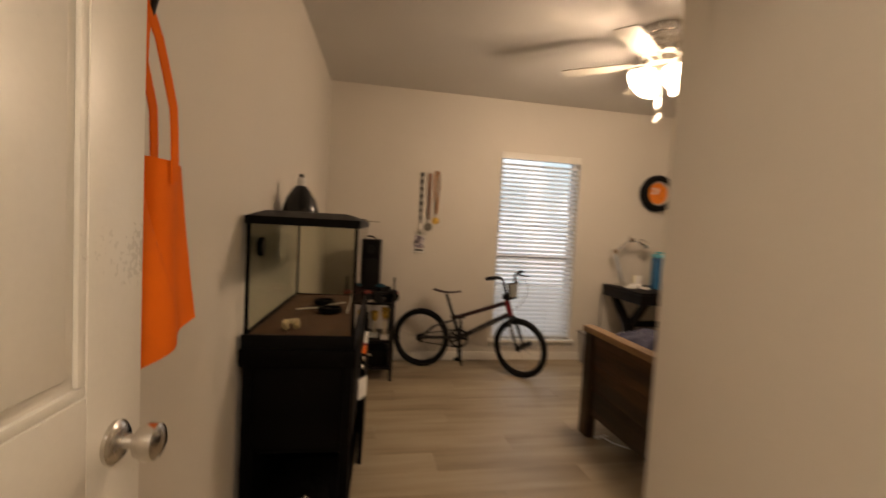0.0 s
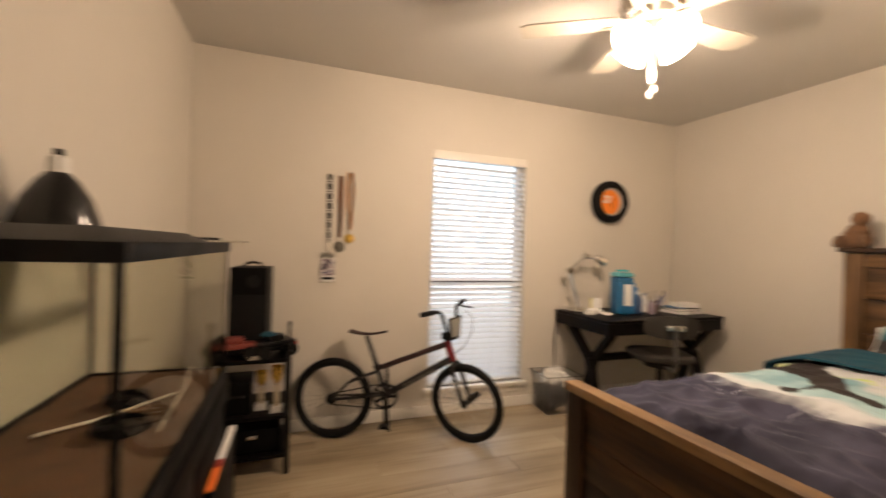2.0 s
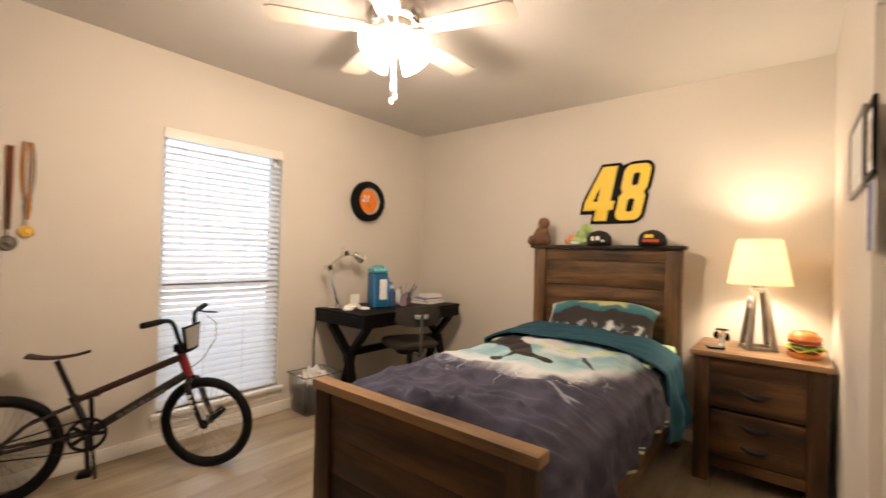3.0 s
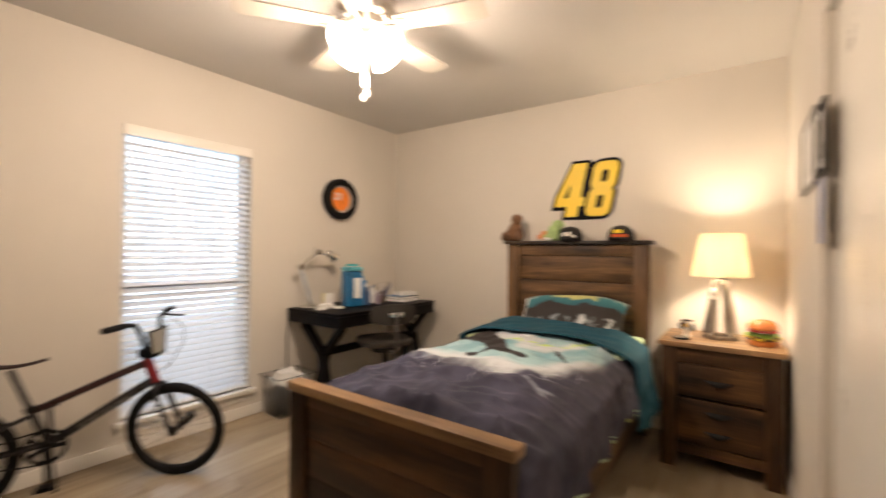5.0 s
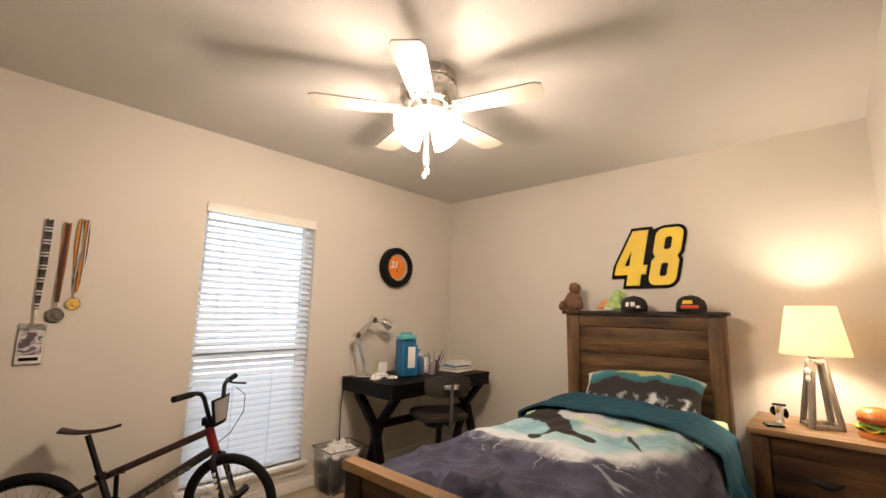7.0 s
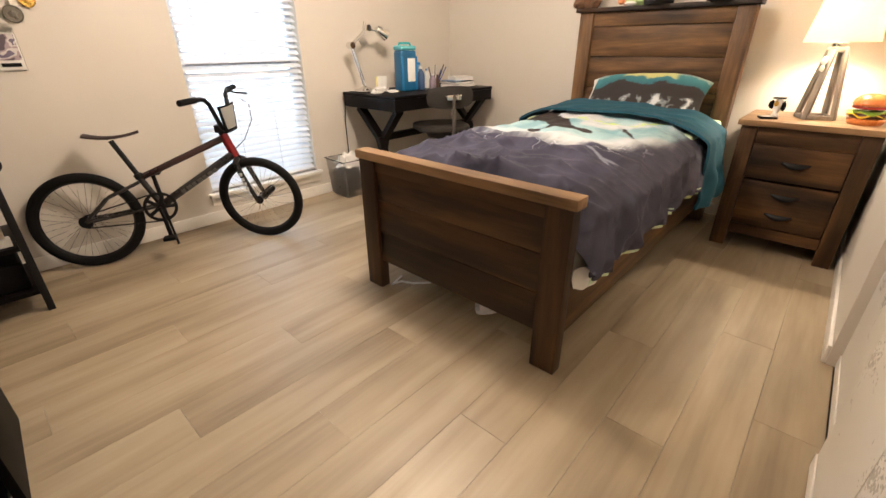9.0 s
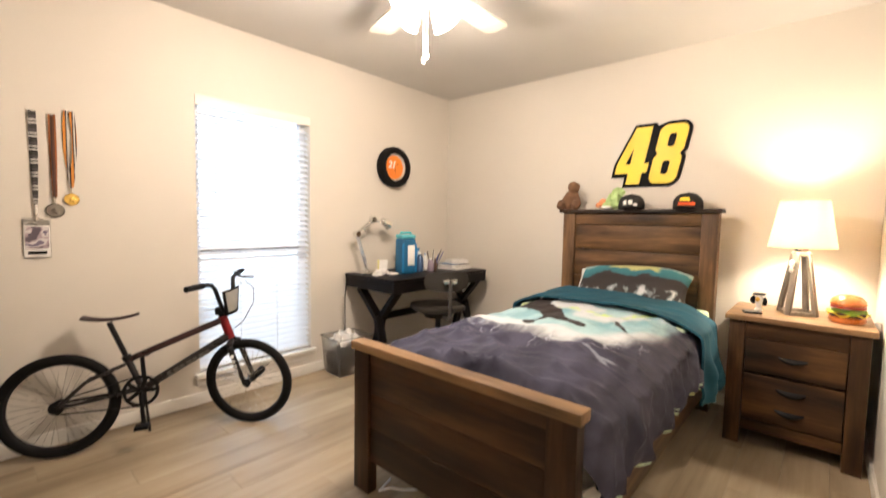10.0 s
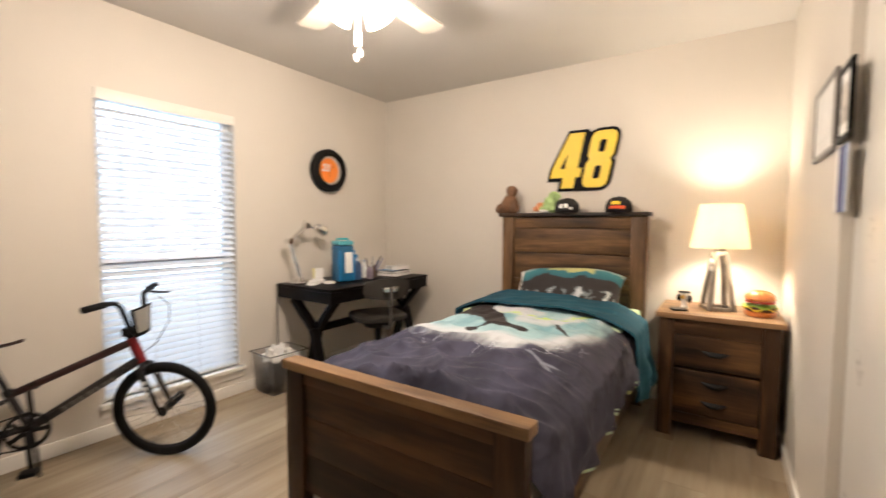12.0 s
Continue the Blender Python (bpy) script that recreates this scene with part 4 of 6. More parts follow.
# ---- bicycle ----
def bicycle():
    t = thing("bicycle", (1.922, 7.308, 0), "black BMX bicycle standing by the window wall", "bicycle")
    t.matrix_world = pose(1.922, 7.308, 0, -6, 0, -22.5)
    R, WB = 0.253, 0.893
    head_lo, head_hi = Vector((0.800, 0, 0.512)), Vector((0.758, 0, 0.640))
    bb = Vector((0.375, 0, 0.285))
    seat_j = Vector((0.308, 0, 0.455))
    FR = surf("black_frame_paint", (0.018, 0.016, 0.017), 0.3, 0.4, var=0.3, coat=0.4)
    part("down_tube", rod(B(), bb, head_lo + Vector((0.0, 0, 0.02)), 0.021, 0.023), FR, t)
    part("top_tube", rod(B(), seat_j + Vector((0, 0, -0.01)), head_hi - Vector((0, 0, 0.02)), 0.017, 0.019), surf("red_black_frame_paint", (0.030, 0.008, 0.009), 0.3, 0.3, var=0.4, scale=14, coat=0.4), t, "black top tube with a dark red fade")
    part("seat_tube", rod(B(), bb, seat_j, 0.016), FR, t)
    for s in (-1, 1):
        part("chain_stay", tube(B(), [bb + Vector((-0.02, 0.025 * s, 0)), (0.14, 0.042 * s, 0.262), (0.03, 0.055 * s, R)], 0.009, 8), FR, t)
        part("seat_stay", tube(B(), [seat_j + Vector((-0.005, 0.02 * s, -0.03)), (0.14, 0.045 * s, 0.36), (0.03, 0.055 * s, R)], 0.008, 8), FR, t)
    part("head_tube", rod(B(), head_lo, head_hi, 0.024), surf("red_head_paint", (0.22, 0.012, 0.015), 0.3, 0.3), t, "dark red head tube")
    part("bottom_bracket", rod(B(), bb + Vector((0, -0.035, 0)), bb + Vector((0, 0.035, 0)), 0.024, seg=18), MATTE, t)
    up = (seat_j - bb).normalized()
    sp = seat_j + up * 0.21
    part("seat_post", rod(B(), seat_j - up * 0.02, sp, 0.013), MATTE, t)
    bm = B()
    def saddle(u, v):
        x = 0.13 - 0.235 * u
        w = 0.012 + 0.052 * max(0, (u - 0.28) / 0.72) ** 1.3
        return Vector((sp.x + x, (2 * v - 1) * w, sp.z + 0.024 + 0.020 * (2 * u - 1) ** 2 - 0.010 * (2 * v - 1) ** 2))
    sheet(bm, 16, 8, saddle, 0.009)
    part("saddle", bm, surf("dark_red_vinyl", (0.022, 0.006, 0.006), 0.5), t, "dark red black saddle")
    part("seat_clamp", rod(B(), seat_j - up * 0.012, seat_j + up * 0.016, 0.022, seg=14), MATTE, t)
    # wheels
    def wheel(parent, m):
        w = part("tyre", lathe(B(), [(R + 0.0245 * math.cos(a) - 0.0245, 0.0245 * math.sin(a)) for a in (math.tau * k / 12 for k in range(12))], 56, m, closed=True), RUBBER, parent)
        part("rim", lathe(B(), [(R - 0.045, -0.014), (R - 0.037, -0.016), (R - 0.037, 0.016), (R - 0.045, 0.014), (R - 0.054, 0.0)], 48, m, closed=True), MATTE, w)
        part("hub", lathe(B(), [(0, -0.05), (0.012, -0.05), (0.012, -0.035), (0.026, -0.034), (0.018, -0.02), (0.018, 0.02), (0.026, 0.034), (0.012, 0.035), (0.012, 0.05), (0, 0.05)], 20, m), MATTE, w)
        bm = B()
        for k in range(36):
            a, s = math.tau * k / 36, 1 if k % 2 else -1
            b = a + (0.35 if k % 4 < 2 else -0.35)
            rod(bm, m @ Vector((0.024 * math.cos(b), 0.024 * math.sin(b), 0.033 * s)), m @ Vector(((R - 0.05) * math.cos(a), (R - 0.05) * math.sin(a), 0)), 0.0011, seg=4)
        part("spokes", bm, STEEL, w)
        return w
    wheel(t, pose(0.03, 0, R, 90))
    part("sprocket", lathe(B(), [(0, -0.004), (0.032, -0.004), (0.032, 0.004), (0, 0.004)], 20, pose(0.03, -0.045, R, 90)), MATTE, t)
    # chain ring with cut-outs, crank and pedals
    m = pose(bb.x, -0.045, bb.z, 90)
    bm = lathe(B(), [(0.066, -0.003), (0.08, -0.003), (0.082, 0.003), (0.066, 0.003)], 40, m, closed=True)
    for k in range(5):
        a = math.tau * k / 5
        beam(bm, m @ Vector((0.015 * math.cos(a), 0.015 * math.sin(a), 0)), m @ Vector((0.07 * math.cos(a), 0.07 * math.sin(a), 0)), 0.006, 0.02)
    part("chain_ring", bm, MATTE, t)
    bm = B()
    for s in (1, -1):
        tube(bm, [(0.03, -0.045, R + 0.032 * s), (bb.x, -0.045, bb.z + 0.08 * s)], 0.004, 6)
    part("chain", bm, MATTE, t)
    for s, a in ((-1, -1.48), (1, 1.66)):
        e = bb + Vector((0.165 * math.cos(a), 0.07 * s, 0.165 * math.sin(a)))
        cr = part("crank_arm", beam(B(), bb + Vector((0, 0.06 * s, 0)), e, 0.014, 0.022), MATTE, t)
        part("pedal", box(B(), e.x - 0.03, e.x + 0.03, min(e.y + 0.012 * s, e.y + 0.085 * s), max(e.y + 0.012 * s, e.y + 0.085 * s), e.z - 0.009, e.z + 0.009, 0.004), BLACK, cr)
    # steered front end, turned towards the room
    ax = Matrix.Translation(head_lo) @ Matrix.Rotation(radians(-29), 4, (head_hi - head_lo).normalized()) @ Matrix.Translation(-head_lo)
    fw = Vector((WB, 0, R))
    crown = head_lo + Vector((0.01, 0, -0.02))
    bm = B()
    for s in (-1, 1):
        tube(bm, [crown + Vector((0, 0.012 * s, 0.01)), crown + Vector((0.004, 0.05 * s, -0.005)), crown + Vector((0.025, 0.055 * s, -0.07)), fw + Vector((0.004, 0.055 * s, 0))], [0.016, 0.017, 0.016, 0.011], 10)
    bmesh.ops.transform(bm, matrix=ax, verts=bm.verts)
    fork = part("fork", bm, FR, t)
    for s in (-1, 1):
        for q in range(4):
            z = 0.12 - q * 0.028
            c = fw + Vector((-0.028 - z * 0.24, 0.0575 * s, z + 0.05))
            bm = box(B(), c.x - 0.008, c.x + 0.010, c.y - 0.013, c.y + 0.013, c.z - 0.011, c.z + 0.009, 0.001)
            bmesh.ops.transform(bm, matrix=ax, verts=bm.verts)
            part("decal", bm, WHITE, fork, "white block mark")
    dn = (head_lo - bb).normalized()
    for q in range(7):
        c = bb + dn * (0.13 + q * 0.034)
        part("decal", beam(B(), c + Vector((0, -0.0135, 0)), c + dn * (0.022 + 0.006 * (q % 2)) + Vector((0, -0.0135, 0)), 0.020, 0.022, 0.002), GREYP, t, "grey block mark")
    w = wheel(t, ax @ pose(WB, 0, R, 90))
    stem = head_hi + (head_hi - head_lo).normalized() * 0.035
    bm = B()
    rod(bm, head_hi, stem + Vector((0, 0, 0.012)), 0.02)
    box(bm, stem.x - 0.02, stem.x + 0.06, -0.026, 0.026, stem.z - 0.022, stem.z + 0.022, 0.008)
    bmesh.ops.transform(bm, matrix=ax, verts=bm.verts)
    part("stem", bm, MATTE, t)
    c = stem + Vector((0.048, 0, 0))
    half = [(0.0, 0.035, 0.0), (0.0, 0.055, 0.012), (-0.016, 0.095, 0.145), (-0.024, 0.112, 0.170), (-0.03, 0.145, 0.180), (-0.055, 0.280, 0.184)]
    pts = [c + Vector((x, -y, z)) for x, y, z in half[::-1]] + [c + Vector(q) for q in half]
    bm = tube(B(), pts, 0.0115, 10)
    bmesh.ops.transform(bm, matrix=ax, verts=bm.verts)
    bar = part("handlebar", bm, MATTE, t)
    for s in (-1, 1):
        bm = tube(B(), [c + Vector((-0.036, 0.170 * s, 0.181)), c + Vector((-0.055, 0.283 * s, 0.184))], 0.0155, 12)
        bmesh.ops.transform(bm, matrix=ax, verts=bm.verts)
        part("grip", bm, RUBBER, bar)
    bm = tube(B(), [c + Vector((-0.032, 0.155, 0.180)) + Vector(o) for o in ((0, 0, 0), (0.04, 0.0, -0.010), (0.06, 0.05, -0.022), (0.055, 0.11, -0.035))], 0.006, 8)
    bmesh.ops.transform(bm, matrix=ax, verts=bm.verts)
    part("brake_lever", bm, MATTE, bar)
    bm = tube(B(), [c + Vector(p) for p in ((0.01, 0.18, 0.14), (0.07, 0.17, 0.10), (0.09, 0.12, 0.02), (0.05, 0.06, -0.08), (-0.01, 0.03, -0.13))], 0.0022, 5)
    bmesh.ops.transform(bm, matrix=ax, verts=bm.verts)
    part("brake_cable", bm, BLACK, bar)
    bm = B()
    sheet(bm, 6, 8, lambda u, v: c + Vector((0.022 + 0.008 * math.sin(math.pi * u), (u - 0.5) * (0.13 + 0.05 * v), -0.015 + 0.145 * v)), 0.003)
    bmesh.ops.transform(bm, matrix=ax, verts=bm.verts)
    pl = part("number_plate", bm, BLACK, bar, "black plate with a pale panel")
    bm = B()
    sheet(bm, 4, 4, lambda u, v: c + Vector((0.0275 + 0.008 * math.sin(math.pi * u), (u - 0.5) * (0.095 + 0.045 * v), 0.005 + 0.115 * v)), 0.002)
    bmesh.ops.transform(bm, matrix=ax, verts=bm.verts)
    part("plate_panel", bm, surf("pale_grey_plastic", (0.30, 0.29, 0.26), 0.5), pl, "pale grey plate panel")
    bm = rod(B(), fw + Vector((0, 0.058, 0)), fw + Vector((0, 0.168, 0)), 0.022, seg=16)
    bmesh.ops.transform(bm, matrix=ax, verts=bm.verts)
    part("axle_peg", bm, RUBBER, fork, "black axle peg")
    part("kickstand", rod(B(), bb + Vector((0.0, 0.045, -0.02)), (bb.x + 0.01, 0.13, 0.015), 0.007), MATTE, t)
    return t


bicycle()


# ---- entry door, open against the west wall ----
def entry_door():
    t = thing("door_1", (1.033, 3.60, 0.012), "white painted panelled door standing open", "door", 87.0, kind="structure")
    L, TH, H = 0.82, 0.036, 2.03
    DL = DOORP
    # stiles, rails, recessed panels with sloped mouldings
    xs, zs = [(0.0, 0.125), (0.36, 0.46), (0.69, L)], [(0.0, 0.22), (0.77, 0.955), (1.53, 1.65), (1.92, H)]
    bm = B()
    for x0, x1 in xs:
        box(bm, x0, x1, 0, TH, 0, H, 0.002)
    for z0, z1 in zs:
        for (a, b), (c, d) in zip(xs, xs[1:]):
            box(bm, b + 0.0002, c - 0.0002, 0.0, TH, z0, z1, 0.002)
    door = part("slab", bm, DL, t)
    for (a, b), (c, d) in zip(xs, xs[1:]):
        for (e, f_), (g, h) in zip(zs, zs[1:]):
            bm = box(B(), b, c, 0.010, TH - 0.010, f_, g)
            for y, s in ((0.010, -1), (TH - 0.010, 1)):
                box(bm, b + 0.035, c - 0.035, min(y, y + 0.007 * s), max(y, y + 0.007 * s), f_ + 0.035, g - 0.035, 0.005)
                for q in ((b, c, f_, f_ + 0.016), (b, c, g - 0.016, g), (b, b + 0.016, f_ + 0.017, g - 0.017), (c - 0.016, c, f_ + 0.017, g - 0.017)):
                    box(bm, q[0], q[1], min(y, y + 0.0085 * s), max(y, y + 0.0085 * s), q[2], q[3], 0.004)
            part("panel", bm, DL, t, "moulded recessed panel")
    for s, y in ((-1, 0.0), (1, TH)):
        kn = part("door_knob", lathe(B(), [(0, 0), (0.033, 0), (0.033, 0.006), (0.026, 0.012), (0.012, 0.014), (0.011, 0.03), (0.024, 0.037), (0.0295, 0.05), (0.027, 0.064), (0.016, 0.07), (0, 0.071)], 32, pose(L - 0.07, y, 0.86, -90 * s)), STEEL, t, "brushed nickel round knob")
    part("latch_plate", box(B(), L - 0.001, L + 0.002, 0.008, TH - 0.008, 0.86, 0.94), STEEL, t)
    return t


entry_door()


def tote_bag():
    t = thing("tote_bag", (0.975, 4.50, 0), "orange canvas tote bag hanging from a wall hook", "bag", -2.25)
    bm = B()
    def f(u, v):
        a = 2 * u - 1
        w = 0.145 + 0.035 * v
        crease = a + 0.35 - 0.75 * v
        fold = 0.060 * max(0.0, 1 - v / 0.95) * (1 / (1 + math.exp(-crease * 60))) * math.exp(-max(0.0, crease) * 3.5)
        return Vector((0.062 + 0.03 * math.cos(a * 1.5) + 0.010 * math.sin(a * 6 + 1.2 * v) * (0.3 + 0.7 * v) + 0.012 * v - fold, a * w, 1.33 - 0.365 * v + 0.03 * v * a))
    sheet(bm, 36, 30, f, 0.004)
    part("front_panel", bm, ORANGE, t)
    bm = B()
    sheet(bm, 16, 16, lambda u, v: Vector((0.035 + 0.008 * math.sin(9 * u), (2 * u - 1) * (0.145 + 0.035 * v), 1.33 - 0.365 * v + 0.03 * v * (2 * u - 1))), 0.004)
    part("back_panel", bm, ORANGE, t)
    def strap(y0, y1, x):
        pts = [Vector(q) for q in ((x, y0, 1.29), (x * 0.95, y0 * 0.7 + 0.01, 1.43), (x * 0.85, y0 * 0.2 - 0.005, 1.55), (x * 0.8, 0.005, 1.592), (x * 0.85, 0.02, 1.55), (x * 0.95, y1 * 0.9, 1.43), (x, y1, 1.29))]
        bm = B()
        def f(u, v):
            k = min(5, int(u * 6))
            p = pts[k].lerp(pts[k + 1], u * 6 - k)
            return p + Vector((0.004 * math.sin(u * 9), (v - 0.5) * 0.026, (v - 0.5) * 0.012 * (1 if u > 0.5 else -1)))
        sheet(bm, 24, 2, f, 0.003)
        return part("handle", bm, ORANGE, t)
    strap(-0.10, 0.055, 0.088)
    strap(-0.09, 0.065, 0.045)
    return t


tote_bag()
hk = thing("wall_hook", (0.973, 4.51, 1.605), "black metal coat hook on the wall", "hook", -2.25)
part("plate", box(B(), 0, 0.008, -0.015, 0.015, -0.04, 0.05, 0.003), MATTE, hk)
part("hook", tube(B(), [(0.006, 0, -0.02), (0.03, 0, -0.03), (0.068, 0, -0.02), (0.075, 0, 0.012)], 0.006, 8), MATTE, hk)

# hall ceiling light behind the entry
hl = thing("hall_light", (1.48, 2.85, ZC), "white flush dome ceiling light in the hall", "ceiling light")
part("pan", lathe(B(), [(0, 0), (0.15, 0), (0.155, -0.02), (0, -0.02)], 32), WHITE, hl)
part("dome", lathe(B(), [(0.14, -0.021), (0.135, -0.05), (0.10, -0.085), (0.05, -0.10), (0, -0.104)], 32), glow("hall_dome_glow", (1, 0.86, 0.68), HALL_WATTS), hl)

# ---- things on the walls ----
def plate48():
    t = thing("number_sign", (XE, 5.50, 1.505), "yellow number 48 wall sign with black outline", "sign", 0)
    four = [(0.0, 0.20), (0.0, 0.36), (0.21, 1.0), (0.49, 1.0), (0.49, 0.36), (0.57, 0.36), (0.57, 0.20), (0.49, 0.20), (0.49, 0.0), (0.25, 0.0), (0.25, 0.20)]
    hole4 = [(0.15, 0.36), (0.25, 0.68), (0.25, 0.36)]
    def loop8(x0, x1, z0, z1, c):
        return [(x0 + c, z0), (x1 - c, z0), (x1, z0 + c), (x1, z1 - c), (x1 - c, z1), (x0 + c, z1), (x0, z1 - c), (x0, z0 + c)]
    def arc(cx, cz, r, a0, a1, n=5):
        return [(cx + r * math.cos(radians(a0 + (a1 - a0) * k / n)), cz + r * math.sin(radians(a0 + (a1 - a0) * k / n))) for k in range(n + 1)]
    r8 = 0.13
    eight = (arc(0.66 + r8 - 0.02, r8, r8, 180, 270) + arc(1.10 - r8, r8, r8, 270, 360) + [(1.10, 0.43), (1.055, 0.505), (1.10, 0.58)]
             + arc(1.10 - r8, 1 - r8, r8, 0, 90) + arc(0.64 + r8, 1 - r8, r8, 90, 180) + [(0.64, 0.58), (0.69, 0.505), (0.64, 0.43)])
    plate = ([(-0.055, 0.13), (-0.055, 0.37), (0.175, 1.055), (0.535, 1.055), (0.58, 1.0)] + arc(0.64 + r8, 1 - r8, r8 + 0.055, 120, 90, 2)
             + arc(1.10 - r8, 1 - r8, r8 + 0.055, 90, 0) + [(1.155, 0.57), (1.115, 0.505), (1.155, 0.44)] + arc(1.10 - r8, r8, r8 + 0.055, 0, -90) + [(0.195, -0.055), (0.195, 0.13)])

    def shape(name, loops, depth, x, mat_, parent, label=""):
        cu = bpy.data.curves.new(name, "CURVE")
        cu.dimensions, cu.fill_mode, cu.extrude, cu.bevel_depth = "2D", "BOTH", depth, 0.0015
        for lp in loops:
            s = cu.splines.new("POLY")
            s.points.add(len(lp) - 1)
            for q, (a, b) in zip(s.points, lp):
                q.co = (0.395 * (a - 0.55) + 0.20 * 0.41 * (b - 0.5), 0.41 * b, 0, 1)
            s.use_cyclic_u = True
        m = pose(x, 0, 0, 90, 0, -90)
        ob = from_curve(name, cu, mat_, parent, m)
        if label:
            ob["label"] = label
        return ob

    back = shape("backing", [plate], 0.004, -0.0065, BLACK, t, "black backing plate")
    shape("digit", [four, hole4], 0.002, -0.0145, YELLOW, t, "yellow digit 4")
    shape("digit", [eight, loop8(0.81, 0.935, 0.62, 0.85, 0.03), loop8(0.81, 0.935, 0.15, 0.39, 0.03)], 0.002, -0.0145, YELLOW, t, "yellow digit 8")
    return t


plate48()


def wall_clock():
    t = thing("wall_clock", (4.255, YN, 1.675), "round wall clock shaped like a tyre with orange face", "clock")
    m = pose(0, 0, 0, 90)
    part("tyre_ring", lathe(B(), [(0.118, 0.0), (0.165, 0.0), (0.178, 0.02), (0.178, 0.065), (0.165, 0.085), (0.135, 0.09), (0.125, 0.082), (0.120, 0.05)], 56, m, closed=True), RUBBER, t, "black rubber-look rim")
    ORF = surf("orange_face", (0.85, 0.24, 0.02), 0.45, var=0.06)
    face = part("face", lathe(B(), [(0, 0.03), (0.105, 0.03), (0.105, 0.045), (0, 0.045)], 48, m), ORF, t, "orange dial")
    part("bezel", lathe(B(), [(0.1055, 0.03), (0.119, 0.03), (0.119, 0.062), (0.1055, 0.05)], 48, m, closed=True), surf("pale_bezel", (0.50, 0.45, 0.40), 0.45, var=0.08), t, "pale inner ring")
    letters("numeral", "21", 0.085, 0.001, WHITE, face, pose(-0.03, -0.0465, 0.02, 90), 0.25, 0.003)
    part("hand", beam(B(), (0, -0.0485, 0), (0.015, -0.0485, -0.05), 0.004, 0.001, 0), MATTE, face)
    part("hand", beam(B(), (0, -0.0495, 0), (0.05, -0.0495, 0.045), 0.003, 0.001, 0), MATTE, face)
    return t


wall_clock()


def ribbon_loop(width, z_top, z_bot, w, mat_, parent, name="ribbon"):
    """A neck band over a pin: two flat lengths that meet at the bottom."""
    bm = B()
    for s, y in ((-1, -0.009), (1, -0.014)):
        def f(u, v, s=s, y=y):
            z = z_top + (z_bot - z_top) * u
            x = s * width / 2 * (math.sin(math.pi * min(1.0, u * 1.05 + 0.12)) ** 0.7 if u < 0.84 else max(0.0, 1 - u) * 2.6)
            return Vector((x + (v - 0.5) * w * (1 - 0.25 * u), y + 0.004 * math.sin(5 * u + s) - 0.003 * (v - 0.5), z + 0.006 * (v - 0.5) * s))
        sheet(bm, 20, 3, f, 0.0012)
    return part(name, bm, mat_, parent)


def bands(name, cols, axis, period, wobble=0.0):
    """Cloth woven in stripes across one axis."""
    mt, n, l, p = material(name)
    tc, sep = n.new("ShaderNodeTexCoord"), n.new("ShaderNodeSeparateXYZ")
    l.new(tc.outputs["Object"], sep.inputs[0])
    ns = n.new("ShaderNodeTexNoise")
    ns.inputs["Scale"].default_value = 18
    l.new(tc.outputs["Object"], ns.inputs["Vector"])
    a, b, c = n.new("ShaderNodeMath"), n.new("ShaderNodeMath"), n.new("ShaderNodeMath")
    a.operation, b.operation, c.operation = "DIVIDE", "MULTIPLY_ADD", "FRACT"
    a.inputs[1].default_value, b.inputs[1].default_value = period, wobble
    l.new(sep.outputs[axis], a.inputs[0])
    l.new(ns.outputs["Fac"], b.inputs[0])
    l.new(a.outputs[0], b.inputs[2])
    l.new(b.outputs[0], c.inputs[0])
    r = ramp(n, [(k / len(cols), q) for k, q in enumerate(cols)])
    r.color_ramp.interpolation = "CONSTANT"
    l.new(c.outputs[0], r.inputs["Fac"])
    l.new(r.outputs["Color"], p.inputs["Base Color"])
    p.inputs["Roughness"].default_value = 0.75
    return mt


def striped(name, cols, scale):
    mt, n, l, p = material(name)
    tc, w = n.new("ShaderNodeTexCoord"), n.new("ShaderNodeTexNoise")
    w.inputs["Scale"].default_value, w.inputs["Detail"].default_value = scale, 1
    l.new(tc.outputs["Object"], w.inputs["Vector"])
    r = ramp(n, [(0.30 + 0.4 * k / max(1, len(cols)), c) for k, c in enumerate(cols)])
    r.color_ramp.interpolation = "CONSTANT"
    l.new(w.outputs["Fac"], r.inputs["Fac"])
    l.new(r.outputs["Color"], p.inputs["Base Color"])
    p.inputs["Roughness"].default_value = 0.7
    return mt


def medal(x, z_top, z_bot, width, w, rib, disc, r, label):
    t = thing("medal", (x, YN, 0), label, "medal", group="medals on the wall")
    part("pin", rod(B(), (0, 0, z_top - 0.006), (0, -0.02, z_top - 0.004), 0.003, seg=8), STEEL, t)
    ribbon_loop(width, z_top, z_bot, w, rib, t)
    part("clasp", rod(B(), (0, -0.011, z_bot), (0, -0.011, z_bot - 0.03), 0.004, seg=8), STEEL, t)
    m = pose(0, -0.006, z_bot - 0.03 - r, 90)
    d = part("disc", lathe(B(), [(0, 0), (r * 0.95, 0), (r, 0.002), (r, 0.005), (r * 0.9, 0.007), (r * 0.86, 0.0055), (0, 0.0055)], 32, m), disc, t)
    part("relief", blob(blob(B(), (0, -0.012, z_bot - 0.03 - r), (r * 0.45, 0.003, r * 0.35), lump=0.5), (r * 0.2, -0.012, z_bot - 0.03 - r * 1.3), (r * 0.2, 0.003, r * 0.25)), disc, d)
    return t


